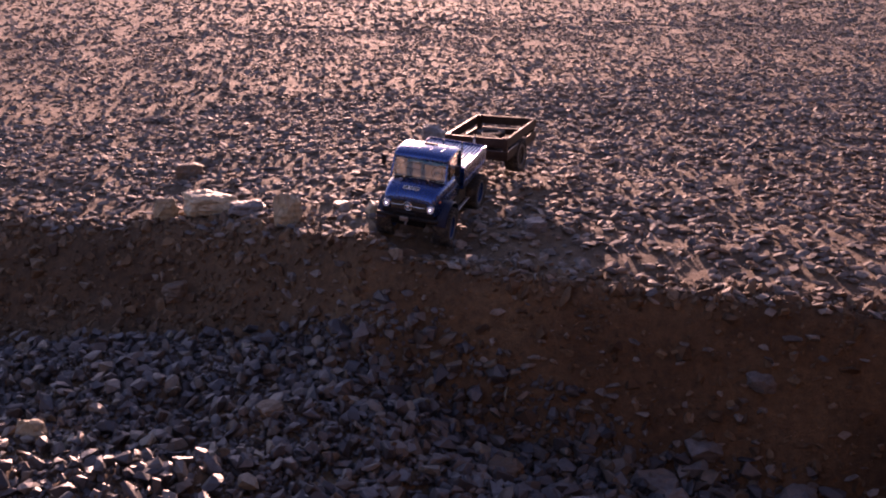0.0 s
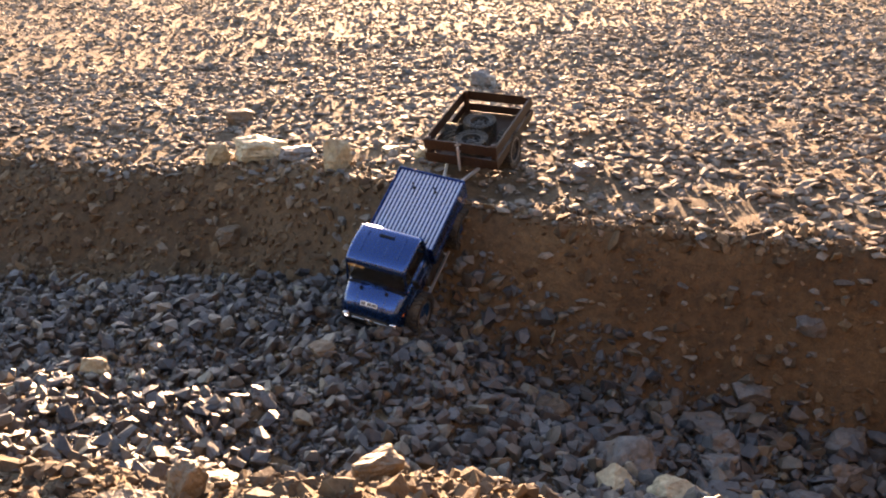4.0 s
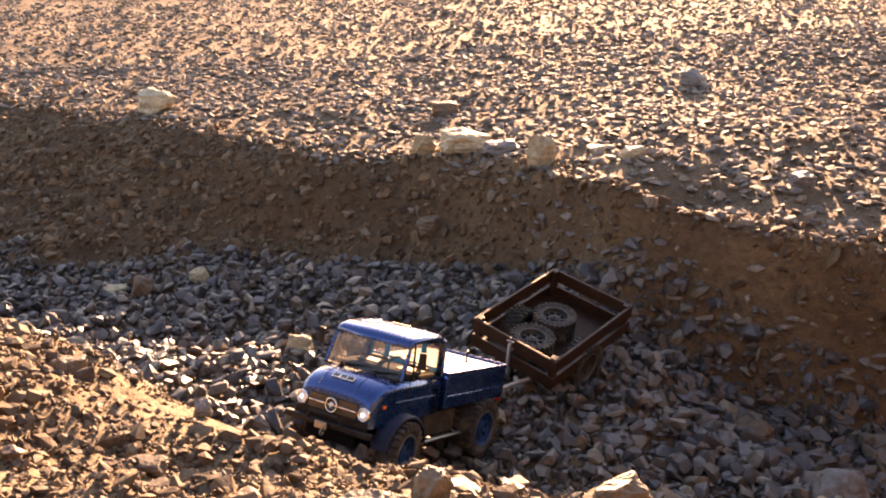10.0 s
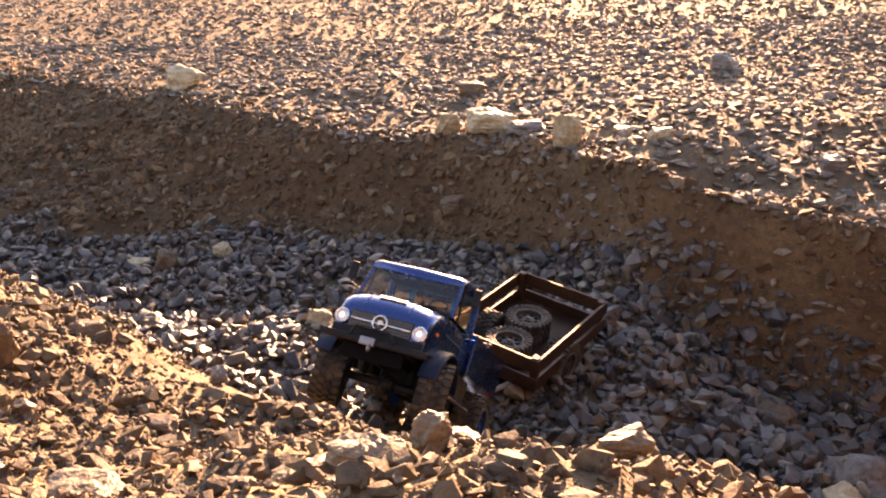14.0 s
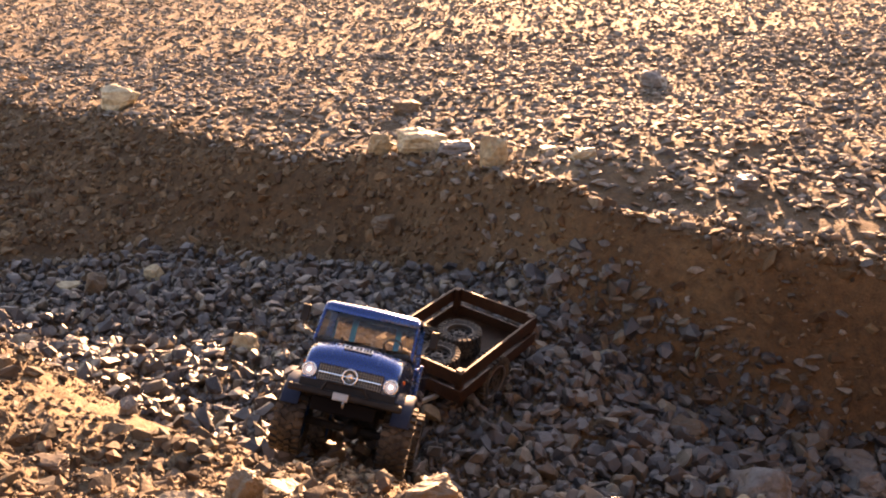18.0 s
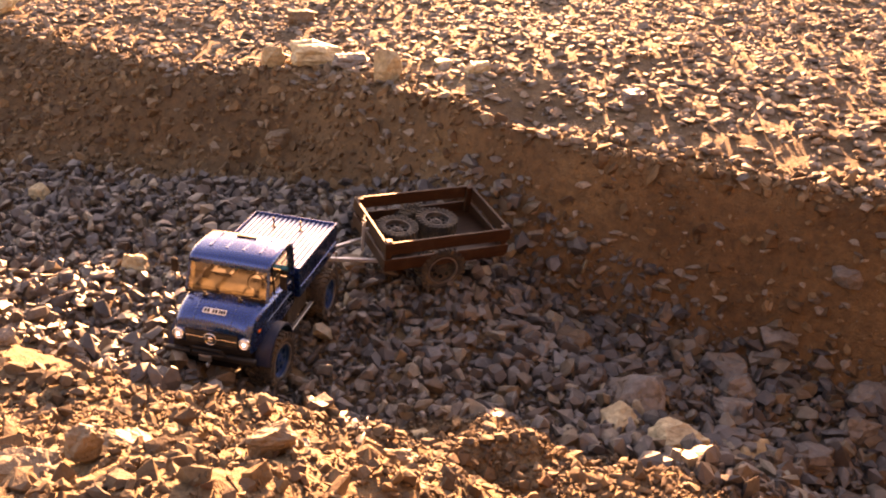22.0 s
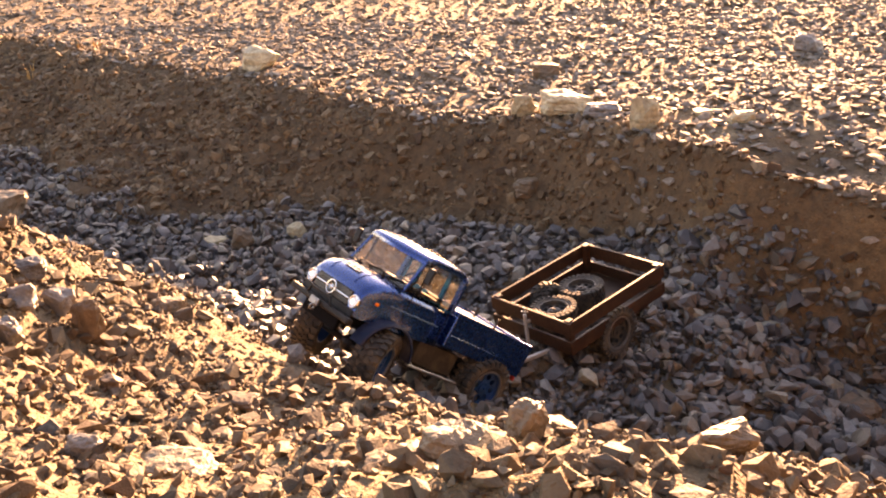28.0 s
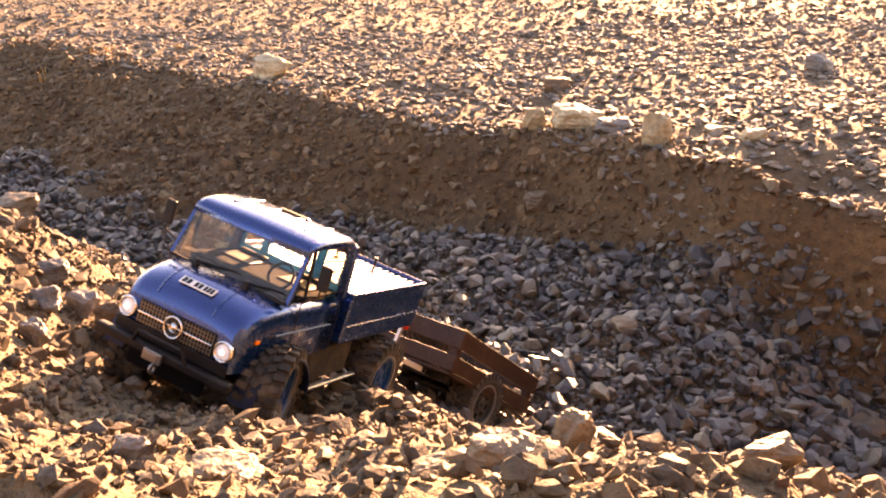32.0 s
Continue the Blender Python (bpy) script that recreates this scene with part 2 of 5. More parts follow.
def vnoise(x, y, seed=0.0):
    """Smooth value noise from -1 to 1."""
    ix, iy = np.floor(x), np.floor(y)
    fx, fy = x - ix, y - iy
    fx, fy = fx * fx * (3 - 2 * fx), fy * fy * (3 - 2 * fy)
    a, b = lattice(ix, iy, seed), lattice(ix + 1, iy, seed)
    c, d = lattice(ix, iy + 1, seed), lattice(ix + 1, iy + 1, seed)
    return 2 * ((a * (1 - fx) + b * fx) * (1 - fy) + (c * (1 - fx) + d * fx) * fy) - 1


def smooth(a, b, v):
    t = np.clip((v - a) / (b - a), 0, 1)
    return t * t * (3 - 2 * t)


def bump2(x, y, cx, cy, rx, ry, turn=0.0):
    c, s = math.cos(turn), math.sin(turn)
    u, v = (x - cx) * c + (y - cy) * s, -(x - cx) * s + (y - cy) * c
    return np.exp(-((u / rx) ** 2) - (v / ry) ** 2)


UNIT = 0.885  # the plan of the ground is drawn in units of 0.885 m


def plan_offset(x, y):
    """Distance from the lip of the bank towards the trench, in plan units."""
    return -0.18 - 0.10 * smooth(0.2, 0.8, x) - 0.22 * bump2(x, y, 0.80, 2.9, 0.6, 0.6) - 0.10 * bump2(x, y, 0.95, 2.75, 0.5, 0.5) + (3.62 - 0.70 * x - y) / 1.22 + 0.06 * vnoise(x * 1.7, y * 1.7, 3) + 0.10 * vnoise(x * 0.6, y * 0.6, 5)


def slope_height(x, y):
    """The heap on the near side, which falls from the camera to the trench."""
    z = 0.555 + 0.50 * (1.45 - y) - 0.19 * (x + 0.44)
    z = z + 0.20 * bump2(x, y, -1.05, 1.35, 0.42, 0.5) - 0.07 * bump2(x, y, 0.62, 1.42, 0.4, 0.3)
    z = z + 0.065 * bump2(x, y, -0.10, 0.56, 0.22, 0.20) - 0.10 * bump2(x, y, -0.16, 1.0, 0.5, 0.25)
    z = z - 0.10 * bump2(x, y, -0.12, 1.62, 0.30, 0.42) - 0.085 * bump2(x, y, -0.52, 1.18, 0.26, 0.30)
    z = z + 0.05 * bump2(x, y, 0.03, 1.42, 0.20, 0.14)
    q = (x - 0.43) * 0.92 + (y - 1.37) * 0.40
    return z - 0.45 * (q + np.sqrt(q * q + 0.002))


def bank_width(x):
    """How far the bank reaches from its lip to its foot, in plan units."""
    return 0.32 + 0.52 * smooth(-0.3, -1.6, x) - 0.06 * smooth(0.2, 0.8, x) - 0.06 * smooth(0.9, 1.5, x)


def bank_foot(x):
    """Where earth gives way to the trench's stones, in parts of the bank's width."""
    return np.interp(x, [-1.2, -0.7, -0.35, 0.0, 0.4, 0.7, 1.0, 1.4], [0.94, 1.07, 1.38, 1.12, 0.55, 0.50, 0.62, 0.8])


# humps and hollows of the heap and the trench: place, radius, height
HUMPS = [
    (0.20, 2.25, 0.40, 0.050), (-0.20, 0.90, 0.28, 0.092), (0.75, 1.15, 0.28, 0.128), (0.15, 1.40, 0.20, -0.075), (0.10, 0.55, 0.15, 0.043),
    (-0.30, 1.65, 0.15, -0.045), (0.65, 2.40, 0.15, -0.052), (0.45, 2.32, 0.15, 0.045), (-0.65, 2.90, 0.55, -0.030), (-0.05, 1.80, 0.15, 0.020),
    (0.70, 1.85, 0.15, -0.050), (0.40, 1.80, 0.15, 0.034), (-0.30, 0.60, 0.20, -0.021), (0.22, 1.02, 0.22, -0.10), (0.42, 0.95, 0.22, -0.10), (0.55, 0.80, 0.22, -0.10)]


def bank_offset(x, y):
    return plan_offset(x / UNIT, y / UNIT) * UNIT


def height(x, y, rough=True):
    z = UNIT * plan_height(x / UNIT, y / UNIT, rough)
    for cx, cy, r, h in HUMPS:
        z = z + h * bump2(x, y, cx, cy, r, r)
    return z


def plan_height(x, y, rough=True):
    u = plan_offset(x, y)
    trench = 0.16 - 0.19 * smooth(0.35, 1.4, x) - 0.20 * smooth(1.25, 2.1, x) - 0.06 * smooth(-0.2, -1.0, x)
    wide = bank_width(x)
    v = np.clip(u, 0, None)
    u = np.where(u > 0, v - 0.08 * smooth(0.0, 0.45, x) * np.clip(1 - 2 * v / wide, 0, 1) * np.clip(v / 0.05, 0, 1), u)
    k = 0.75 * smooth(0.0, 1.0, u / wide) + 0.25 * np.clip(u / wide, 0, 1)
    level = 0.407 + 0.065 * smooth(-0.2, 0.7, x) + 0.06 * bump2(x, y, 1.07, 3.28, 0.68, 0.68)
    far = level * (1 - k) + trench * k
    near = np.minimum(slope_height(x, y), 1.05 + 0.05 * vnoise(x * 0.8, y * 0.8, 11))
    d = near - far
    z = np.where(u > 0, far + 0.5 * (d + np.sqrt(d * d + 0.005)) * smooth(-0.03, 0.32, u), far)
    z = np.where(y < 0.35, np.minimum(z, 1.02 + 0.04 * vnoise(x * 2, y * 2, 9)), z)
    # unseen rise added on the right to keep sky light off the trench
    z = z + 1.5 * smooth(0.15, 1.1, x - 0.98 * y - 0.15) * smooth(3.2, 1.8, y) * smooth(6.0, 3.5, x) * smooth(-3.0, -1.0, y)
    if rough:
        side = smooth(0, 0.25, u)
        z = z + 0.014 * smooth(0.33, 0.45, z) * smooth(0.5, 0.7, u) * vnoise(x * 7, y * 7, 8)
        z = z + (0.012 + 0.02 * side) * vnoise(x * 4, y * 4, 1) + (0.006 + 0.012 * side) * vnoise(x * 11, y * 11, 2)
        z = z + (0.004 + 0.008 * side) * vnoise(x * 29, y * 29, 4) + (0.002 + 0.004 * side) * vnoise(x * 57, y * 57, 6) + 0.05 * vnoise(x * 0.35, y * 0.35, 7) * smooth(-1.0, -4.0, u)
    return z


def stretched(a, b, fine, coarse_a, coarse_b, count):
    """Coordinates that are even from a to b and widen towards the far ends."""
    mid = np.arange(a, b, fine)
    out_a = a - np.geomspace(fine, a - coarse_a, count)[::-1]
    out_b = b + np.geomspace(fine, coarse_b - b, count)
    return np.concatenate([out_a, mid, out_b])


def grid_mesh(name, xs, ys):
    gx, gy = np.meshgrid(xs, ys)
    gz = height(gx, gy)
    co = np.stack([gx, gy, gz], -1).reshape(-1, 3)
    w, h = len(xs), len(ys)
    i = (np.arange(h - 1)[:, None] * w + np.arange(w - 1)[None, :]).ravel()
    faces = np.stack([i, i + 1, i + w + 1, i + w], -1)
    me = raw_mesh(name, co, faces)
    u = bank_offset(gx, gy)
    heap = smooth(0.24, 0.33, gz) * smooth(0.25, 0.45, u)
    dust = np.maximum(heap, 0.4 * smooth(0.0, -0.2, u)) * (0.85 + 0.15 * vnoise(gx * 3, gy * 3, 51))
    me.attributes.new("fines", "FLOAT", "POINT").data.foreach_set("value", np.clip(dust, 0, 1).astype(np.float32).ravel())
    return me


def raw_mesh(name, co, faces, smooth_faces=True):
    me = bpy.data.meshes.new(name)
    k = faces.shape[1]
    me.vertices.add(len(co))
    me.vertices.foreach_set("co", np.asarray(co, np.float32).ravel())
    me.loops.add(faces.size)
    me.loops.foreach_set("vertex_index", faces.astype(np.int32).ravel())
    me.polygons.add(len(faces))
    me.polygons.foreach_set("loop_start", np.arange(0, faces.size, k, dtype=np.int32))
    me.polygons.foreach_set("use_smooth", np.full(len(faces), smooth_faces))
    me.update(calc_edges=True)
    return me


ground = new("ground", grid_mesh("ground", stretched(-2.4, 2.2, 0.0155, -60, 60, 60), stretched(0.15, 4.6, 0.0155, -20, 200, 60)))
ground.data.materials.append(M_SOIL)
tagged(ground, "brown stony quarry soil with a trench, a bank and a level gravel field", "ground", kind="structure")


# ---- loose stones ----
def stone_arrays(seed, points, flat=(0.45, 0.80), square=0.65):
    """A crushed stone about 1 across: the hull of a few points scattered on a squarish lump, so that it breaks into flat faces."""
    rng = random.Random(seed)
    bm = bmesh.new()
    sx, sy, sz = rng.uniform(0.95, 1.40), rng.uniform(0.62, 1.0), rng.uniform(*flat)
    lean = rng.uniform(-0.35, 0.35)
    for _ in range(points):
        v = Vector((rng.gauss(0, 1), rng.gauss(0, 1), rng.gauss(0, 1))).normalized()
        v *= rng.uniform(0.40, 0.50) / max(abs(c) for c in v) ** square
        bm.verts.new((v.x * sx + lean * v.z * sz, v.y * sy, v.z * sz))
    out = bmesh.ops.convex_hull(bm, input=bm.verts)
    bmesh.ops.delete(bm, geom=[g for g in set(out["geom_interior"]) if isinstance(g, bmesh.types.BMVert)], context="VERTS")
    bmesh.ops.triangulate(bm, faces=bm.faces)
    bmesh.ops.recalc_face_normals(bm, faces=bm.faces)
    bm.verts.ensure_lookup_table()
    bm.verts.index_update()
    co = np.array([v.co[:] for v in bm.verts])
    faces = np.array([[v.index for v in f.verts] for f in bm.faces])
    bm.free()
    return co, faces


FINE = [stone_arrays(100 + i, 15, (0.40, 0.85), 0.6) for i in range(32)]
PLAIN = [stone_arrays(300 + i, 12, (0.45, 0.85), 0.5) for i in range(28)]
CHIPS = [stone_arrays(500 + i, 7, (0.5, 0.9), 0.4) for i in range(28)]
FLAT_FINE = [stone_arrays(700 + i, 15, (0.28, 0.52)) for i in range(24)]
FLAT = [stone_arrays(800 + i, 11, (0.30, 0.55)) for i in range(28)]
FLAT_CHIPS = [stone_arrays(900 + i, 7, (0.35, 0.60), 0.4) for i in range(32)]


def turns(n, rng, tilt):
    """n turns: any heading, with a lean of about tilt radians."""
    a, b, c = rng.uniform(0, 2 * np.pi, n), rng.normal(0, tilt, n), rng.normal(0, tilt, n)
    ca, sa, cb, sb, cc, sc = np.cos(a), np.sin(a), np.cos(b), np.sin(b), np.cos(c), np.sin(c)
    o, z = np.ones(n), np.zeros(n)
    rz = np.stack([ca, -sa, z, sa, ca, z, z, z, o], -1).reshape(n, 3, 3)
    ry = np.stack([cb, z, sb, z, o, z, -sb, z, cb], -1).reshape(n, 3, 3)
    rx = np.stack([o, z, z, z, cc, -sc, z, sc, cc], -1).reshape(n, 3, 3)
    return rx @ ry @ rz


def scatter(name, xy, sizes, rng, material, label, sink=0.12, tilt=0.35, fine=1.0, chip=0.0, pile=0.0, flat=False):
    """Stones of the given sizes at xy on the ground, as one mesh; those over the size fine get more facets."""
    n = len(xy)
    rot = turns(n, rng, tilt)
    z = height(xy[:, 0], xy[:, 1]) + sizes * (0.30 - sink) + pile * rng.random(n) * sizes
    base = np.column_stack([xy, z])
    plain, large, chips = (FLAT, FLAT_FINE, FLAT_CHIPS) if flat else (PLAIN, FINE, CHIPS)
    shapes = plain + large + chips
    pick = np.where(sizes > fine, len(plain) + rng.integers(0, len(large), n), rng.integers(0, len(plain), n))
    pick = np.where(sizes < chip, len(plain) + len(large) + rng.integers(0, len(chips), n), pick)
    cos, faces, off = [], [], 0
    for k, (co, fa) in enumerate(shapes):
        idx = np.nonzero(pick == k)[0]
        if not len(idx):
            continue
        pts = np.einsum("nij,vj->nvi", rot[idx], co) * sizes[idx, None, None] + base[idx, None, :]
        cos.append(pts.reshape(-1, 3))
        faces.append((fa[None] + off + (np.arange(len(idx)) * len(co))[:, None, None]).reshape(-1, 3))
        off += len(idx) * len(co)
    ob = new(name, raw_mesh(name, np.concatenate(cos), np.concatenate(faces), False))
    ob.data.materials.append(material)
    return tagged(ob, label, "gravel", kind="stuff")


STONE_MESHES = {}


def single_stones(name, xy, sizes, where, rng, material, sink, tilt, count=290):
    """Makes the largest of the stones in a stretch single pieces of the ground; gives back the rest."""
    order = np.argsort(-sizes * where)[:count]
    rot = turns(count, rng, tilt)
    z = height(xy[order, 0], xy[order, 1])
    for k, i in enumerate(order):
        shape = int(rng.integers(0, len(FINE)))
        if (material.name, shape) not in STONE_MESHES:
            me = raw_mesh("stone", FINE[shape][0], FINE[shape][1], False)
            me.materials.append(material)
            STONE_MESHES[(material.name, shape)] = me
        ob = new(name, STONE_MESHES[(material.name, shape)])
        ob.parent = ground
        ob.matrix_local = Matrix.LocRotScale((xy[i, 0], xy[i, 1], z[k] + sizes[i] * (0.30 - sink)), Matrix(rot[k].tolist()), (sizes[i],) * 3)
    rest = np.setdiff1d(np.arange(len(xy)), order)
    return xy[rest], sizes[rest]


def sizes_of(n, rng, small, large, power=2.2):
    """Many small stones and few large ones."""
    return small + (large - small) * rng.random(n) ** power


def area(n, rng, x0, x1, y0, y1):
    return np.column_stack([rng.uniform(x0, x1, n), rng.uniform(y0, y1, n)])


rng = np.random.default_rng(5)
# gravel field beyond the bank
xy = area(56000, rng, -2.8, 4.8, 1.4, 5.2)
u = bank_offset(xy[:, 0], xy[:, 1])
bare = 0.5 + 0.5 * vnoise(xy[:, 0] * 2.3, xy[:, 1] * 2.3, 21)
xy = xy[(u < 0.05 + 0.15 * smooth(0.0, 0.45, xy[:, 0])) & ((u < -0.25) | (rng.random(len(xy)) < 0.5 + 0.4 * bare))]
scatter("field_gravel", xy, sizes_of(len(xy), rng, 0.007, 0.046, 2.0), rng, M_FIELD, "pale grey crushed limestone gravel on level ground", sink=0.16, tilt=0.22, fine=0.030, chip=0.019, flat=True)
xy = area(36000, rng, -4.4, 9.4, 5.0, 9.6)
scatter("middle_gravel", xy, sizes_of(len(xy), rng, 0.018, 0.056, 1.6), rng, M_FIELD, "pale grey crushed limestone gravel on level ground", sink=0.16, tilt=0.22, chip=0.06, flat=True)
y = 9.2 * (32.0 / 9.2) ** rng.random(36000)
xy = np.column_stack([y * rng.uniform(-0.55, 1.2, len(y)), y])
scatter("far_gravel", xy, sizes_of(len(xy), rng, 0.032, 0.08, 1.5) * (0.7 + xy[:, 1] / 28), rng, M_FIELD, "pale grey crushed limestone gravel far off", sink=0.16, tilt=0.2, chip=1.0, flat=True)
# trench floor: a bed of small stones, coloured dark as shaded gaps, and a heap of larger ones


def heap_edge(x):
    """How far the tan apron of the near heap reaches into the trench."""
    return np.interp(x, [0.10, 0.15, 0.24, 0.44, 0.585, 0.684, 0.9, 1.1], [0.0, 1.43, 1.42, 1.36, 1.24, 1.12, 0.85, 0.5])


def in_trench(n, rng):
    xy = area(n, rng, -2.4, 2.2, 0.8, 4.4)
    u = bank_offset(xy[:, 0], xy[:, 1])
    foot = bank_width(xy[:, 0] / UNIT) * UNIT * (bank_foot(xy[:, 0]) + 0.12 * vnoise(xy[:, 0] * 5, xy[:, 1] * 5, 31))
    seen = (xy[:, 0] > -0.65 * xy[:, 1] - 0.3) & (xy[:, 0] < 0.95 * xy[:, 1] + 0.3)
    return xy[(u > foot) & seen & (height(xy[:, 0], xy[:, 1], False) < 0.35) & (xy[:, 1] > heap_edge(xy[:, 0]) - 0.04)]


xy = in_trench(112000, rng)
scatter("trench_gravel", xy, sizes_of(len(xy), rng, 0.010, 0.028, 1.4), rng, M_GAP_SHADE, "small grey stones between the larger ones of the trench, darkened as shaded gaps", tilt=0.7, chip=0.018)
xy = in_trench(40000, rng)
sizes = sizes_of(len(xy), rng, 0.012, 0.047, 2.6) * (1 + 0.25 * smooth(0.15, 0.5, xy[:, 0]))
near = (np.abs(xy[:, 0] - 0.35) < 0.75) & (xy[:, 1] < 2.2)
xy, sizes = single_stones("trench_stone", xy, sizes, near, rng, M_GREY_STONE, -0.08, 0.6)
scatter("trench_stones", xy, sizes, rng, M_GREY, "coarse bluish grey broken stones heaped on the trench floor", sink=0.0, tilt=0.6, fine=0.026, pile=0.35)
# bank face: clods of earth and stones


def on_bank(n, rng, low, reach):
    """Points between a little above the lip and the foot of the bank."""
    xy = area(n, rng, -2.7, 1.9, 1.3, 5.2)
    u = bank_offset(xy[:, 0], xy[:, 1])
    return xy[(u > low) & (u < reach * bank_foot(xy[:, 0]) * bank_width(xy[:, 0] / UNIT) * UNIT)]


xy = on_bank(115000, rng, -0.10, 1.0)
scatter("earth_clods", xy, sizes_of(len(xy), rng, 0.004, 0.034, 2.8), rng, M_CLOD, "crumbled brown earth clods on the bank", sink=0.30, tilt=0.7, fine=0.030, chip=0.014)
xy = on_bank(20000, rng, -0.05, 1.1)
scatter("bank_gravel", xy, sizes_of(len(xy), rng, 0.010, 0.055, 3.0), rng, M_CLOD, "brown and grey stones stuck in the earth bank", sink=0.25, tilt=0.8, fine=0.030)
# near heap
def on_heap(n, rng, x0, x1, y0, y1, bare=0.75):
    """Points on the heap, few in the sandy wheel track and none in the trench."""
    xy = area(n, rng, x0, x1, y0, y1)
    track = bump2(xy[:, 0], xy[:, 1], -0.42, 1.38, 0.22, 0.28) + 0.9 * bump2(xy[:, 0], xy[:, 1], -0.15, 1.34, 0.16, 0.14) + 0.8 * bump2(xy[:, 0], xy[:, 1], -0.85, 0.80, 0.16, 0.10)
    patch = 0.5 + 0.5 * vnoise(xy[:, 0] * 7, xy[:, 1] * 7, 41)
    keep = rng.random(len(xy)) < 1 - bare * np.clip(track, 0, 1) - 0.25 * patch
    seen = (xy[:, 0] > -0.62 * xy[:, 1] - 0.30) & (xy[:, 0] < 0.8 * xy[:, 1] + 0.45)
    return xy[keep & seen & ((height(xy[:, 0], xy[:, 1], False) > 0.27) | (xy[:, 1] < heap_edge(xy[:, 0]) + 0.04))]


xy = on_heap(95000, rng, -1.5, 1.0, 0.22, 2.0, 0.92)
scatter("heap_gravel", xy, sizes_of(len(xy), rng, 0.003, 0.0115, 1.5) * (1 + 0.3 * smooth(0.6, 1.4, xy[:, 1])), rng, M_TAN, "tan broken stones and grit on the near heap", sink=0.12, tilt=0.5, chip=0.0085)
xy = np.concatenate([on_heap(11000, rng, -0.60, 0.60, 0.20, 0.80), on_heap(8000, rng, -1.0, 0.60, 0.60, 1.60, 0.5)])
scatter("heap_grit", xy, sizes_of(len(xy), rng, 0.002, 0.006, 1.5), rng, M_TAN, "fine tan grit and chippings over the near heap", sink=0.12, tilt=0.8, chip=0.02)
xy = on_heap(19000, rng, -1.5, 1.0, 0.22, 2.0, 0.95)
sizes = sizes_of(len(xy), rng, 0.005, 0.018, 3.4) * (1 + 0.5 * smooth(0.55, 1.1, xy[:, 1]))
near = (np.abs(xy[:, 0] + 0.2) < 0.8) & (xy[:, 1] < 1.5)
xy, sizes = single_stones("heap_stone", xy, sizes, near, rng, M_TAN_STONE, 0.16, 0.45)
scatter("heap_stones", xy, sizes, rng, M_TAN, "brown and tan broken stones crowded on the near heap", sink=0.16, tilt=0.45, fine=0.008)

xy = on_heap(3600, rng, -1.2, 0.80, 0.22, 1.8, 0.9)
scatter("heap_cobbles", xy, sizes_of(len(xy), rng, 0.010, 0.027, 1.8) * (0.8 + 0.5 * smooth(0.5, 1.1, xy[:, 1])), rng, M_TAN, "larger tan and grey broken stones here and there on the near heap", sink=0.18, tilt=0.4, fine=0.005)


# ---- single rocks ----
def block(seed, shape):
    """A quarried stone about 1 across: a squarish hull with worn edges, layered sides and a rough skin."""
    rng = random.Random(seed)
    bm = bmesh.new()
    for _ in range(24):
        v = Vector([rng.uniform(-1, 1) for _ in range(3)])
        v /= max(abs(c) for c in v) * (0.55 + 0.45 * v.length / max(abs(c) for c in v) / 1.3)
        bm.verts.new(v * 0.52 * rng.uniform(0.86, 1.05))
    out = bmesh.ops.convex_hull(bm, input=bm.verts)
    bmesh.ops.delete(bm, geom=[g for g in set(out["geom_interior"]) if isinstance(g, bmesh.types.BMVert)], context="VERTS")
    bmesh.ops.dissolve_limit(bm, angle_limit=0.2, verts=bm.verts, edges=bm.edges)
    bmesh.ops.bevel(bm, geom=list(bm.edges), offset=0.035, segments=2, affect="EDGES", profile=0.6)
    bmesh.ops.triangulate(bm, faces=bm.faces)
    for _ in range(3):
        bmesh.ops.subdivide_edges(bm, edges=[e for e in bm.edges if e.calc_length() > 0.07], cuts=1, use_grid_fill=True)
        bmesh.ops.triangulate(bm, faces=bm.faces)
    shift = Vector((seed * 0.37, seed * 0.11, 0))
    for vert in bm.verts:
        p = vert.co
        layer = 0.035 * noise.noise(Vector((seed, 0.4 * p.x, p.z * 9)))
        skin = 0.09 * noise.noise(p * 3 + shift) + 0.035 * noise.noise(p * 9 + shift) + 0.014 * noise.noise(p * 21 + shift)
        vert.co = p + Vector((p.x, p.y, 0)).normalized() * layer + p.normalized() * skin
    bmesh.ops.scale(bm, vec=shape, verts=bm.verts)
    bmesh.ops.recalc_face_normals(bm, faces=bm.faces)
    return bm


def rock(name, x, y, size, shape, turn, seed, material, label, sink=0.14, lean=0.0):
    bm = block(seed, shape)
    bmesh.ops.scale(bm, vec=(size, size, size), verts=bm.verts)
    low = min(v.co.z for v in bm.verts)
    me = bpy.data.meshes.new(name)
    bm.to_mesh(me)
    bm.free()
    me.materials.append(material)
    ob = new(name, me)
    z = float(height(np.array([x]), np.array([y]))[0])
    ob.matrix_world = pose(x, y, z - low - sink * size, lean, 0, turn)
    return tagged(ob, label, "rock", group="single rocks")


rock("rock", -0.011, 3.133, 0.068, (1.12, 0.75, 1.15), -25, 500, M_PALE, "pale cream limestone block on the lip of the bank")
rock("rock", 0.132, 3.114, 0.141, (1.12, 0.85, 0.56), 12, 507, M_PALE, "long pale limestone slab on the lip of the bank")
rock("rock", 0.239, 3.003, 0.092, (1.12, 0.95, 0.54), -1, 514, M_GREY1, "flat blue-grey stone on the lip of the bank")
rock("rock", 0.335, 2.769, 0.067, (1.12, 0.75, 1.50), -14, 521, M_PALE, "upright yellowish limestone block on the lip of the bank")
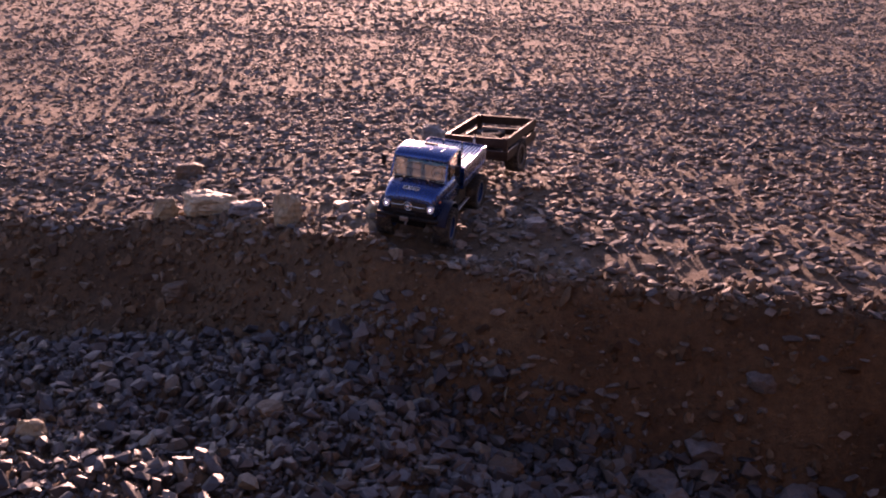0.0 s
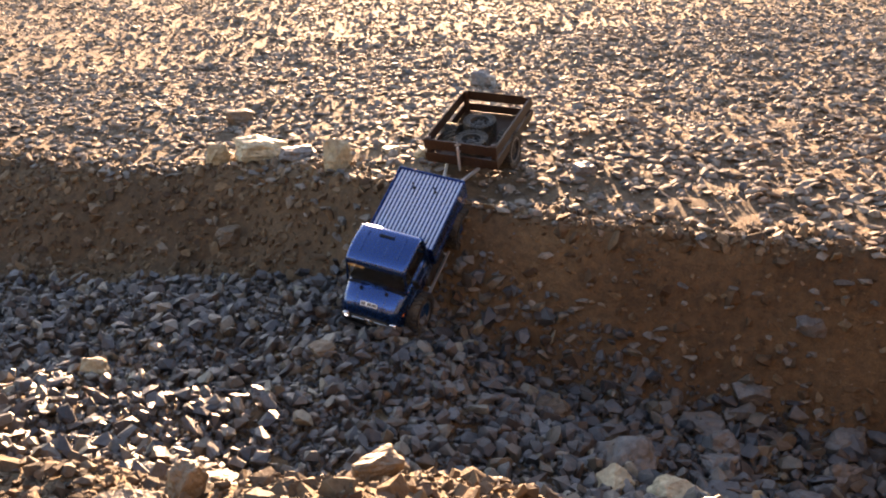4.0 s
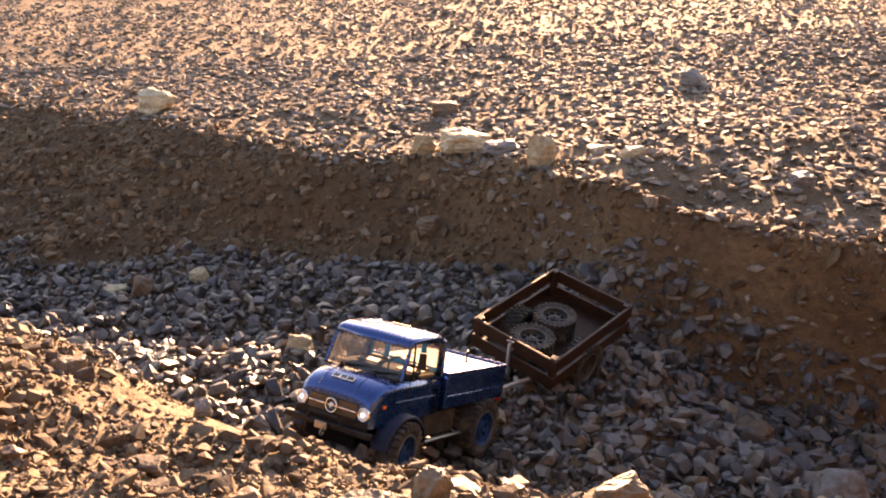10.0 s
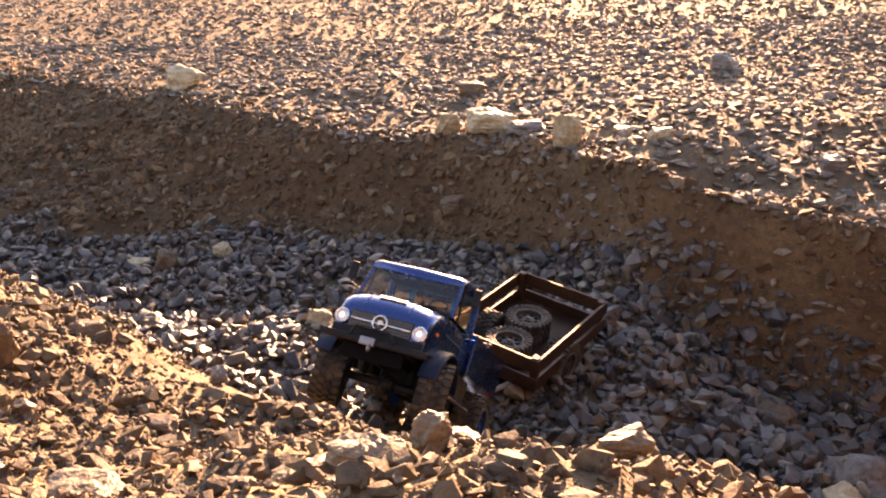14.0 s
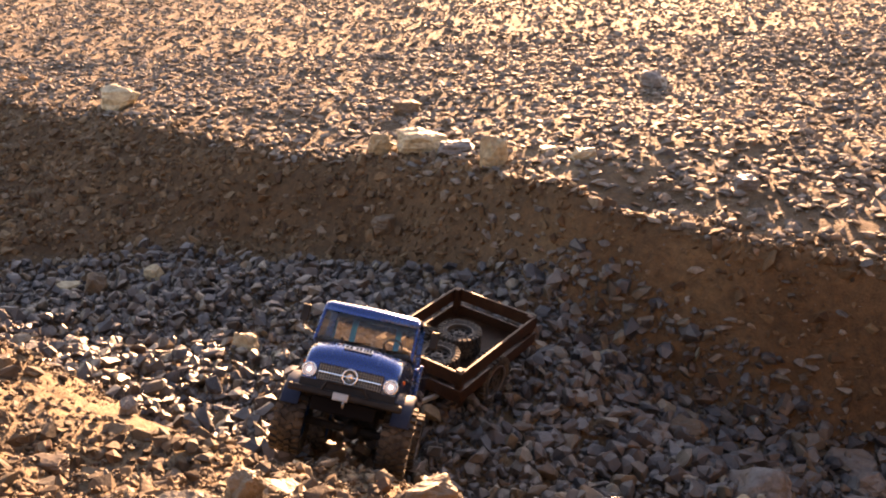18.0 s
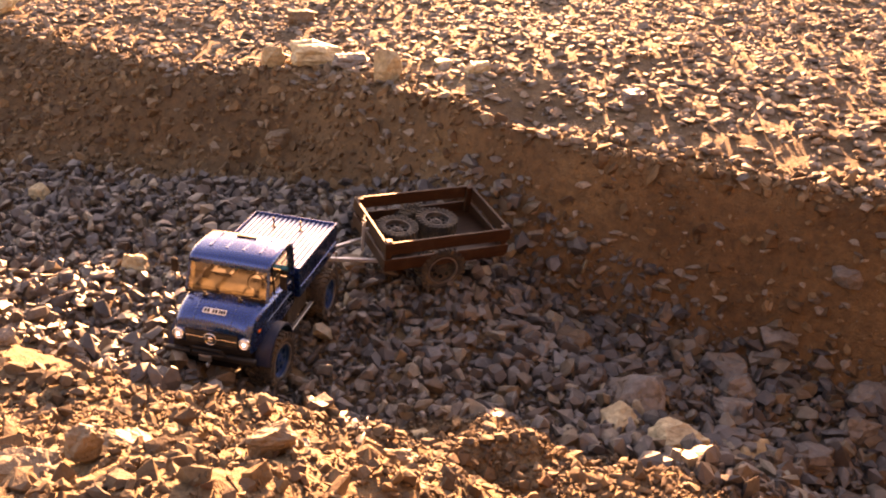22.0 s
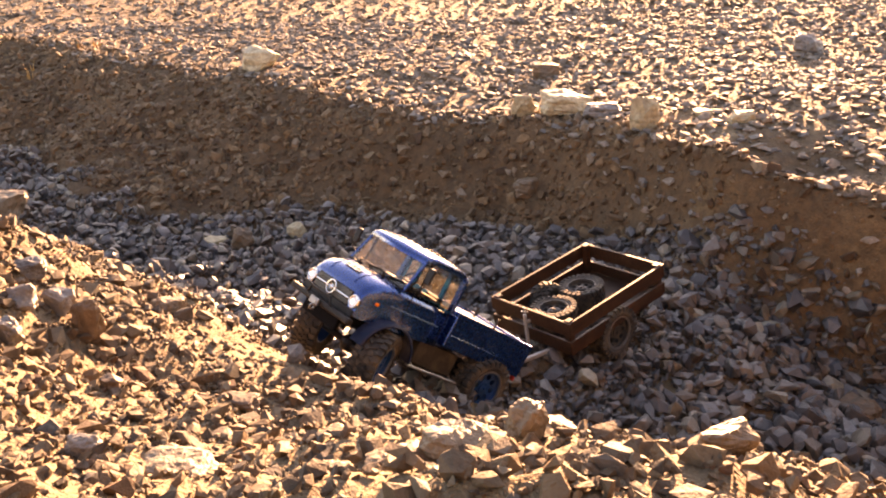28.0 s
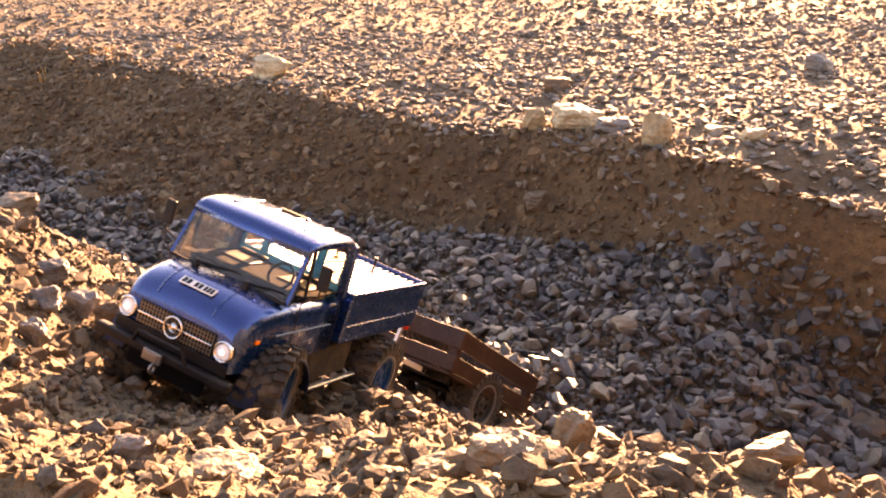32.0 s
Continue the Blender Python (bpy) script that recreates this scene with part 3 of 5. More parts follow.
rock("rock", 0.600, 2.713, 0.064, (1.12, 0.85, 0.63), 23, 528, M_PALE, "small pale stone lying on the gravel field")
rock("rock", 0.516, 2.824, 0.053, (1.12, 0.95, 0.47), 10, 535, M_PALE, "thin pale stone lying on the gravel field")
rock("rock", 0.100, 3.714, 0.092, (1.12, 0.75, 0.72), -3, 542, M_TAN1, "orange-brown stone lying on the gravel field")
rock("rock", 1.149, 3.907, 0.098, (1.12, 0.85, 0.85), -16, 549, M_GREY1, "rounded pinkish grey stone on the gravel field")
rock("rock", -1.096, 3.994, 0.137, (1.12, 0.95, 0.77), 21, 556, M_PALE, "pale yellow boulder on the lip of the bank")
rock("rock", 0.984, 2.415, 0.058, (1.12, 0.75, 0.68), 8, 563, M_GREY1, "dark grey stone near the lip of the bank")
rock("rock", 0.001, 2.868, 0.067, (1.12, 0.85, 0.82), -5, 570, M_TAN1, "grey stone stuck in the earth bank")
rock("rock", 1.339, 1.639, 0.089, (1.12, 0.75, 0.73), -20, 605, M_GREY1, "grey angular stone on the trench floor")
rock("rock", 0.161, 1.997, 0.058, (1.12, 0.85, 0.73), 17, 612, M_TAN1, "reddish brown stone on the trench floor")
rock("rock", -0.351, 2.118, 0.054, (1.12, 0.75, 1.04), -9, 626, M_PALE, "pale yellow stone on the trench floor")
rock("rock", -0.728, 2.800, 0.055, (1.12, 0.85, 1.00), -22, 633, M_PALE, "small pale yellow stone on the trench floor")
rock("rock", -0.963, 2.727, 0.070, (1.12, 0.95, 0.68), 15, 640, M_PALE, "flat pale stone on the trench floor")
rock("rock", -0.870, 2.677, 0.054, (1.12, 0.75, 1.20), 2, 647, M_TAN1, "tilted tan stone on the trench floor")
rock("rock", -0.270, 0.500, 0.034, (1.12, 0.85, 0.53), 0, 675, M_TAN1, "layered pale stone on the near heap")
rock("rock", -1.706, 2.899, 0.122, (1.12, 0.85, 0.80), 11, 696, M_TAN1, "pale boulder on top of the near heap")
rock("rock", -0.176, 0.471, 0.019, (1.12, 0.95, 0.50), -2, 703, M_TAN1, "tan stone on the near heap")
rock("rock", -0.687, 1.144, 0.034, (1.12, 0.85, 0.69), 22, 717, M_GREY1, "grey stone on the near heap")
rock("rock", 1.172, 1.789, 0.077, (1.12, 0.75, 0.62), -4, 731, M_GREY1, "flat grey slab on the trench floor")
rock("rock", 1.023, 1.764, 0.100, (1.12, 0.85, 0.60), -17, 738, M_GREY1, "dark grey stone block on the trench floor")
rock("rock", 0.999, 1.609, 0.063, (1.12, 0.95, 0.94), 20, 745, M_GREY1, "dark blue-grey stone on the trench floor")
rock("rock", 1.233, 1.503, 0.061, (1.12, 0.85, 1.15), -6, 759, M_GREY1, "grey tilted stone on the trench floor")
rock("rock", 0.669, 1.820, 0.070, (1.12, 0.95, 0.81), -19, 766, M_TAN1, "tan flat-topped stone on the trench floor")
rock("rock", 0.573, 1.775, 0.074, (1.12, 0.75, 0.42), 18, 773, M_GREY1, "long flat grey stone on the trench floor")
rock("rock", 1.300, 1.770, 0.057, (1.12, 0.85, 1.04), 5, 780, M_GREY1, "grey stone at the foot of the bank")
rock("rock", -0.627, 1.084, 0.033, (1.12, 0.75, 0.92), -21, 794, M_GREY1, "grey-brown broken stone on the near heap")
rock("rock", -0.603, 1.371, 0.039, (1.12, 0.85, 0.92), 16, 801, M_TAN1, "tan broken block on the near heap")
rock("rock", -0.644, 1.032, 0.032, (1.12, 0.95, 0.92), 3, 808, M_GREY1, "grey stone on the near heap")
rock("rock", -0.600, 0.921, 0.024, (1.12, 0.75, 1.27), -10, 815, M_GREY1, "grey tilted stone on the near heap")
rock("rock", -0.499, 0.917, 0.020, (1.12, 0.95, 0.79), 14, 829, M_TAN1, "pale pinkish stone on the near heap")
rock("rock", -0.320, 0.507, 0.018, (1.12, 0.85, 0.87), -12, 843, M_GREY1, "grey slab stuck upright in the near heap")
rock("rock", -0.235, 0.752, 0.023, (1.12, 0.95, 0.64), -25, 850, M_TAN1, "rounded pinkish stone on the near heap")
rock("rock", -0.574, 1.879, 0.038, (1.12, 0.75, 0.83), 12, 857, M_TAN1, "tan stone on the near heap")
rock("rock", -0.445, 0.654, 0.017, (1.12, 0.85, 0.90), -1, 864, M_TAN1, "tan angular stone on the near heap")
rock("rock", 0.708, 1.520, 0.105, (1.12, 0.95, 0.80), -18, 577, M_GREY1, "large grey boulder on the trench floor")
rock("rock", 0.618, 1.415, 0.100, (1.12, 0.62, 0.50), 24, 584, M_PALE, "long pale angular boulder on the trench floor")
rock("rock", 0.722, 1.335, 0.088, (1.12, 0.85, 0.80), 6, 598, M_PALE, "cream angular boulder at the foot of the heap")
rock("rock", 0.915, 1.375, 0.100, (1.12, 0.85, 0.55), -12, 591, M_PALE, "flat pale grey boulder on the trench floor")
rock("rock", 1.040, 1.390, 0.085, (1.12, 0.70, 0.55), -28, 605, M_GREY1, "grey angular stone on the trench floor")
rock("rock", 0.950, 1.560, 0.075, (1.12, 0.85, 0.75), 17, 619, M_GREY1, "dark grey stone block on the trench floor")
rock("rock", -0.116, 0.505, 0.034, (1.20, 0.80, 0.52), -11, 654, M_TAN1, "flat layered limestone slab on top of the heap", 0.05)
rock("rock", -0.082, 0.512, 0.019, (1.00, 0.90, 1.10), 30, 668, M_TAN1, "red-brown stone on top of the heap", 0.05)
rock("rock", -0.064, 0.545, 0.030, (1.12, 0.85, 0.85), -24, 661, M_TAN1, "rounded pinkish tan stone on top of the heap", 0.22)
rock("rock", -0.148, 0.496, 0.029, (1.20, 0.75, 0.45), 20, 682, M_TAN1, "dark flat tan stone on top of the heap", 0.08)
rock("rock", -0.275, 0.512, 0.034, (1.20, 0.75, 0.62), 22, 689, M_TAN1, "large flat-topped tan stone on the near heap", 0.1)
rock("rock", -0.175, 0.450, 0.022, (1.15, 0.85, 0.60), 8, 696, M_TAN1, "rounded pinkish stone on the near heap", 0.08)
rock("rock", 0.027, 0.524, 0.026, (1.12, 0.80, 0.75), 15, 724, M_TAN1, "tan squarish stone on the shoulder of the heap", 0.05)
rock("rock", 0.040, 0.556, 0.018, (1.12, 0.90, 0.80), -20, 738, M_GREY1, "grey stone on the shoulder of the heap", 0.08)
rock("rock", 0.015, 0.574, 0.021, (1.12, 0.80, 0.60), 40, 752, M_TAN1, "pale tan stone on the shoulder of the heap", 0.08)
rock("rock", 0.112, 0.570, 0.022, (1.12, 0.75, 0.55), -8, 787, M_TAN1, "flat tan stone on the shoulder of the heap", 0.08)
rock("rock", -0.585, 1.064, 0.031, (1.10, 0.60, 1.55), 12, 843, M_TAN1, "squarish tan block leaning on the near heap", 0.12)
rock("rock", -0.360, 0.680, 0.034, (1.50, 0.55, 0.45), 48, 836, M_TAN1, "long tan slab lying on the near heap")
rock("rock", -0.382, 0.966, 0.036, (1.30, 0.75, 0.45), -8, 822, M_TAN1, "flat pinkish stone on the near heap")
rock("rock", -0.420, 1.386, 0.030, (1.00, 0.85, 1.05), 33, 850, M_GREY1, "grey stone standing in the sandy wheel track")
rock("rock", -0.625, 1.400, 0.042, (1.12, 0.85, 0.80), 10, 857, M_TAN1, "tan broken block on the shoulder of the heap")
rock("rock", 0.234, 1.335, 0.032, (1.30, 0.75, 0.55), 16, 864, M_PALE, "pale yellowish stone at the foot of the heap")
rock("rock", 0.300, 1.376, 0.040, (1.12, 0.85, 0.80), -22, 871, M_TAN1, "brown stone at the foot of the heap")
rock("rock", 0.305, 0.742, 0.046, (1.12, 0.85, 0.75), 12, 878, M_PALE, "yellow limestone block on the near heap", 0.08)
rock("rock", 0.690, 1.860, 0.050, (1.25, 0.60, 0.45), 50, 885, M_PALE, "thin pale slab leaning in the trench")


# dry grass on the far lip
def grass_tuft(x, y, tall, blades, seed):
    rng = random.Random(seed)
    bm = bmesh.new()
    for _ in range(blades):
        a, lean = rng.uniform(0, 2 * math.pi), rng.uniform(0.1, 0.8)
        long, w = tall * rng.uniform(0.5, 1.0), 0.0022
        out, side = Vector((math.cos(a), math.sin(a), 0)), Vector((-math.sin(a), math.cos(a), 0))
        foot = out * rng.uniform(0, 0.012) + side * rng.uniform(-0.02, 0.02)
        rows = []
        for k in range(4):
            q = k / 3
            mid = foot + out * long * lean * q * q + Vector((0, 0, long * q * (1 - 0.3 * lean * q) - 0.006))
            wide = w * (1 - 0.85 * q)
            rows.append([bm.verts.new(mid - side * wide), bm.verts.new(mid + out * wide * 0.6), bm.verts.new(mid + side * wide)])
        for p, q in zip(rows, rows[1:]):
            for j in range(3):
                bm.faces.new((p[j], p[(j + 1) % 3], q[(j + 1) % 3], q[j]))
    bmesh.ops.recalc_face_normals(bm, faces=bm.faces)
    me = bpy.data.meshes.new("grass_tuft")
    bm.to_mesh(me)
    bm.free()
    me.materials.append(M_STRAW)
    ob = new("grass_tuft", me)
    ob.location = (x, y, float(height(np.array([x]), np.array([y]))[0]))
    return tagged(ob, "small tuft of dry orange grass on the lip of the bank", "grass", group="dry grass tufts")


for i, (x, y, tall, blades) in enumerate(((-2.24, 4.25, 0.085, 6), (-2.27, 4.36, 0.06, 4), (-2.09, 4.50, 0.06, 9), (-2.05, 4.61, 0.05, 14), (-1.61, 4.54, 0.045, 12), (-1.72, 4.64, 0.05, 14), (-1.83, 4.75, 0.05, 10))):
    grass_tuft(x, y, tall, blades, 900 + i)


# ---- mesh helpers ----
def part(name, bm, material, parent, label="", smooth_faces=False):
    me = bpy.data.meshes.new(name)
    bm.to_mesh(me)
    bm.free()
    for m in material if isinstance(material, (list, tuple)) else [material]:
        me.materials.append(m)
    if smooth_faces:
        me.polygons.foreach_set("use_smooth", np.full(len(me.polygons), True))
    ob = new(name, me)
    ob.parent = parent
    if label:
        ob["label"] = label
    return ob


def box(bm, x0, x1, y0, y1, z0, z1, bevel=0.0, seg=2, turn=None):
    made = bmesh.ops.create_cube(bm, size=1)["verts"]
    m = Matrix.LocRotScale(((x0 + x1) / 2, (y0 + y1) / 2, (z0 + z1) / 2), None, (x1 - x0, y1 - y0, z1 - z0))
    bmesh.ops.transform(bm, matrix=m, verts=made)
    if bevel:
        edges = list({e for v in made for e in v.link_edges})
        made = bmesh.ops.bevel(bm, geom=edges, offset=bevel, segments=seg, affect="EDGES", profile=0.5)["verts"]
    if turn is not None:
        bmesh.ops.transform(bm, matrix=turn, verts=list(made))
    return bm


def rod(bm, a, b, r, seg=10, r2=None):
    a, b = Vector(a), Vector(b)
    made = bmesh.ops.create_cone(bm, cap_ends=True, segments=seg, radius1=r, radius2=r if r2 is None else r2, depth=(b - a).length)["verts"]
    m = Matrix.Translation((a + b) / 2) @ (b - a).to_track_quat("Z", "Y").to_matrix().to_4x4()
    bmesh.ops.transform(bm, matrix=m, verts=made)
    return bm


def beam(bm, a, b, w, h, up=(0, 0, 1), bevel=0.0):
    """A bar of section w by h from a to b."""
    a, b = Vector(a), Vector(b)
    x = (b - a).normalized()
    y = Vector(up).cross(x).normalized()
    z = x.cross(y)
    m = Matrix((x, y, z)).transposed().to_4x4()
    m.translation = (a + b) / 2
    length = (b - a).length
    return box(bm, -length / 2, length / 2, -w / 2, w / 2, -h / 2, h / 2, bevel, 1, m)


def lathe(bm, profile, seg=36, centre=(0, 0, 0)):
    """Turns a closed profile of (radius, along y) about the y axis."""
    rings = []
    for i in range(seg):
        a = 2 * math.pi * i / seg
        rings.append([bm.verts.new((centre[0] + r * math.cos(a), centre[1] + y, centre[2] + r * math.sin(a))) for r, y in profile])
    k = len(profile)
    for i in range(seg):
        p, q = rings[i], rings[(i + 1) % seg]
        for j in range(k):
            bm.faces.new((p[j], p[(j + 1) % k], q[(j + 1) % k], q[j]))
    bmesh.ops.recalc_face_normals(bm, faces=bm.faces)
    return bm


def loft(bm, sections, cap=True):
    """Skins a row of open sections of equal length, left to right, and closes the ends."""
    rows = [[bm.verts.new(p) for p in s] for s in sections]
    for p, q in zip(rows, rows[1:]):
        for j in range(len(p) - 1):
            bm.faces.new((p[j], p[j + 1], q[j + 1], q[j]))
    if cap:
        bm.faces.new(rows[0])
        bm.faces.new(rows[-1][::-1])
    bmesh.ops.recalc_face_normals(bm, faces=bm.faces)
    return bm


def sheet(bm, corners, thick):
    """A flat pane through the corners, with thickness."""
    corners = [Vector(c) for c in corners]
    n = (corners[1] - corners[0]).cross(corners[2] - corners[0]).normalized() * thick
    a, b = [bm.verts.new(c) for c in corners], [bm.verts.new(c + n) for c in corners]
    k = len(corners)
    bm.faces.new(a)
    bm.faces.new(b[::-1])
    for i in range(k):
        bm.faces.new((a[i], a[(i + 1) % k], b[(i + 1) % k], b[i]))
    bmesh.ops.recalc_face_normals(bm, faces=bm.faces)
    return bm


# ---- wheels ----
WHEEL_R, WHEEL_W, HUB_Z = 0.0550, 0.046, 0.0600


def tyre_mesh(bm, radius=WHEEL_R, width=WHEEL_W, lugs=26):
    h, ri = width / 2, radius * 0.60
    lathe(bm, [(ri, -h * 0.80), (radius * 0.78, -h), (radius * 0.90, -h * 0.94), (radius * 0.955, -h * 0.7), (radius * 0.96, 0),
               (radius * 0.955, h * 0.7), (radius * 0.90, h * 0.94), (radius * 0.78, h), (ri, h * 0.80)], 40)
    for i in range(lugs):
        for side in (-1, 1):
            a = 2 * math.pi * (i + (0.5 if side > 0 else 0)) / lugs
            m = Matrix.Rotation(a, 4, "Y") @ Matrix.Translation((radius * 0.955, side * h * 0.74, 0)) @ Matrix.Rotation(side * 0.12, 4, "X")
            box(bm, -0.004, 0.0034, -h * 0.24, h * 0.26, -0.0036, 0.0036, 0, 1, m)
            m = Matrix.Rotation(a + 0.12, 4, "Y") @ Matrix.Translation((radius * 0.965, side * h * 0.24, 0)) @ Matrix.Rotation(side * 0.5, 4, "X")
            box(bm, -0.003, 0.0030, -h * 0.19, h * 0.19, -0.0036, 0.0030, 0, 1, m)
            m = Matrix.Rotation(a, 4, "Y") @ Matrix.Translation((radius * 0.90, side * h * 0.97, 0))
            box(bm, -0.0040, 0.0050, -0.0014, 0.0014, -0.0030, 0.0030, 0, 1, m)
    return bm


def windowed_sector(bm, mid, r0, r1, rc, rh, y0, y1, steps=20):
    """An eighth of a disc from r0 to r1 with a round hole of radius rh, between y0 and y1."""
    half = math.pi / 8
    rows = []
    for k in range(steps):
        a = 2 * math.pi * k / steps
        c, d = math.cos(a), math.sin(a)
        reach = rh
        while True:
            u, v = rc + reach * c, reach * d
            if not r0 < math.hypot(u, v) < r1 or abs(math.atan2(v, u)) > half:
                break
            reach += 0.0002
        ring = []
        for q, y in ((reach, y0), (rh, y0), (rh, y1), (reach, y1)):
            u, v = rc + q * c, q * d
            ring.append(bm.verts.new((u * math.cos(mid) - v * math.sin(mid), y, u * math.sin(mid) + v * math.cos(mid))))
        rows.append(ring)
    for k in range(steps):
        p, q = rows[k], rows[(k + 1) % steps]
        for j in range(3):
            bm.faces.new((p[j], p[j + 1], q[j + 1], q[j]))


def rim_mesh(bm, radius=WHEEL_R, width=WHEEL_W, side=1):
    """A disc with eight round windows, a hub and a beadlock ring; side: +1 faces +y."""
    ro, h = radius * 0.61, width / 2
    lathe(bm, [(ro, -h * 0.8), (ro, h * 0.8), (ro * 0.93, h * 0.8), (ro * 0.90, -h * 0.7)], 36)
    y = side * h * 0.55
    for i in range(8):
        mid = 2 * math.pi * i / 8
        windowed_sector(bm, mid, ro * 0.33, ro * 0.94, ro * 0.63, ro * 0.175, y, y - side * 0.0025)
    lathe(bm, [(ro * 0.36, y - 0.003), (ro * 0.36, y + 0.003), (0.001, y + 0.003), (0.001, y - 0.003)], 20)
    rod(bm, (0, y, 0), (0, y + side * 0.006, 0), 0.0042, 6)
    for i in range(6):
        a = 2 * math.pi * i / 6
        rod(bm, (ro * 0.25 * math.cos(a), y, ro * 0.25 * math.sin(a)), (ro * 0.25 * math.cos(a), y + side * 0.0042, ro * 0.25 * math.sin(a)), 0.0012, 6)
    return bm


def bead_ring(bm, side, radius=WHEEL_R):
    ro, h = radius * 0.66, side * WHEEL_W / 2 * 0.86
    lathe(bm, [(ro, h - 0.0015), (ro, h + 0.0015), (ro * 0.90, h + 0.0015), (ro * 0.90, h - 0.0015)], 36)
    for i in range(12):
        a = 2 * math.pi * i / 12
        rod(bm, (ro * 0.95 * math.cos(a), h, ro * 0.95 * math.sin(a)), (ro * 0.95 * math.cos(a), h + side * 0.0025, ro * 0.95 * math.sin(a)), 0.001, 6)
    return bm


def wheel(parent, x, y, z, side, rim_material):
    w = part("wheel", tyre_mesh(bmesh.new()), M_RUBBER, parent, "knobbly black rubber tyre")
    w.location = (x, y, z)
    part("rim", rim_mesh(bmesh.new(), side=side), rim_material, w, "disc rim with eight round holes")
    part("bead_ring", bead_ring(bmesh.new(), side), M_STEEL, w, "grey metal beadlock ring")
    return w


# ---- toy truck: x ahead, y to its left ----
truck = tagged(new("toy_truck"), "blue radio-controlled off-road truck model with lit headlights", "toy truck")


def cab_section(x, w, z0, z1, crown):
    pts = [(1.0, z0), (1.0, z1 - 0.026), (0.985, z1 - 0.014), (0.93, z1 - 0.005), (0.80, z1), (0.45, z1 + crown * 0.8)]
    row = [(x, -w * a, b) for a, b in pts] + [(x, 0, z1 + crown)] + [(x, w * a, b) for a, b in reversed(pts)]
    return row


bm = bmesh.new()
loft(bm, [cab_section(*r) for r in (
    (0.012, 0.084, 0.112, 0.177, 0.0), (0.060, 0.085, 0.110, 0.177, 0.0), (0.118, 0.085, 0.108, 0.178, 0.001), (0.136, 0.083, 0.108, 0.1775, 0.003),
    (0.152, 0.081, 0.106, 0.1755, 0.005), (0.170, 0.079, 0.105, 0.1715, 0.006), (0.186, 0.077, 0.104, 0.165, 0.006), (0.196, 0.075, 0.104, 0.157, 0.005),
    (0.201, 0.073, 0.104, 0.149, 0.004), (0.2035, 0.071, 0.103, 0.143, 0.001))])
part("cab_body", bm, M_BLUE, truck, "", True)
bm = bmesh.new()
roof_rows = []
for x, w, z in ((0.008, 0.075, 0.237), (0.012, 0.079, 0.2440), (0.024, 0.0805, 0.2495), (0.060, 0.0815, 0.2515), (0.095, 0.081, 0.2500), (0.112, 0.080, 0.2460), (0.1215, 0.078, 0.2400)):
    roof_rows.append([(x, -w, z - 0.010), (x, -w * 1.005, z - 0.006), (x, -w * 0.965, z - 0.002), (x, -w * 0.88, z), (x, 0, z + 0.0015), (x, w * 0.88, z), (x, w * 0.965, z - 0.002), (x, w * 1.005, z - 0.006), (x, w, z - 0.010)])
loft(bm, roof_rows)
roof = part("roof", bm, M_BLUE, truck, "", True)
for i in range(4):
    bm = bmesh.new()
    box(bm, 0.030, 0.092, -0.0495 + i * 0.033 - 0.0022, -0.0495 + i * 0.033 + 0.0022, 0.2506, 0.2527, 0.0009)
    part("roof_rib", bm, M_BLUE, roof)
bm = bmesh.new()
box(bm, 0.036, 0.042, -0.020, 0.020, 0.2518, 0.2545, 0.0008)
part("roof_vent", bm, M_BLACK, roof, "thin dark vent slot")
for s in (-1, 1):
    bm = bmesh.new()
    beam(bm, (0.1365, s * 0.0800, 0.175), (0.1145, s * 0.0765, 0.240), 0.0050, 0.0055, (0, 1, 0), 0.001)
    part("front_pillar", bm, M_BLUE, truck)
    bm = bmesh.new()
    beam(bm, (0.015, s * 0.0805, 0.176), (0.015, s * 0.0765, 0.241), 0.0075, 0.012, (0, 1, 0), 0.001)
    part("rear_pillar", bm, M_BLUE, truck)
    bm = bmesh.new()
    beam(bm, (0.104, s * 0.0812, 0.177), (0.104, s * 0.0772, 0.240), 0.0022, 0.0030, (0, 1, 0))
    part("window_divider", bm, M_BLACK, truck)
    bm = bmesh.new()
    sheet(bm, [(0.132, s * 0.0800, 0.178), (0.020, s * 0.0800, 0.178), (0.020, s * 0.0768, 0.238), (0.114, s * 0.0768, 0.238)], 0.0008)
    part("side_window", bm, M_GLASS, truck, "clear side window").visible_shadow = False
# inside of the cab: floor and dashboard
bm = bmesh.new()
box(bm, 0.016, 0.130, -0.076, 0.076, 0.1795, 0.1810)
box(bm, 0.112, 0.130, -0.075, 0.075, 0.1800, 0.1860, 0.002)
part("cab_floor", bm, M_MATT, truck, "black cab floor and dashboard")
# rear wall with three openings
bm = bmesh.new()
box(bm, 0.010, 0.014, -0.080, 0.080, 0.174, 0.1895, 0.0008)
box(bm, 0.010, 0.014, -0.078, 0.078, 0.2350, 0.243, 0.0008)
for y0, y1 in ((-0.079, -0.070), (-0.044, -0.034), (0.034, 0.044), (0.070, 0.079)):
    box(bm, 0.0101, 0.0139, y0, y1, 0.1885, 0.2360)
part("rear_wall", bm, M_SHELL, truck, "translucent blue rear wall of the cab")
for y0, y1 in ((-0.070, -0.044), (-0.034, 0.034), (0.044, 0.070)):
    bm = bmesh.new()
    box(bm, 0.0112, 0.0120, y0, y1, 0.1895, 0.2350)
    part("rear_window", bm, M_GLASS, truck, "clear rear window").visible_shadow = False
bm = bmesh.new()
sheet(bm, [(0.1380, -0.0775, 0.1785), (0.1380, 0.0775, 0.1785), (0.1155, 0.0745, 0.2390), (0.1155, -0.0745, 0.2390)], 0.0009)
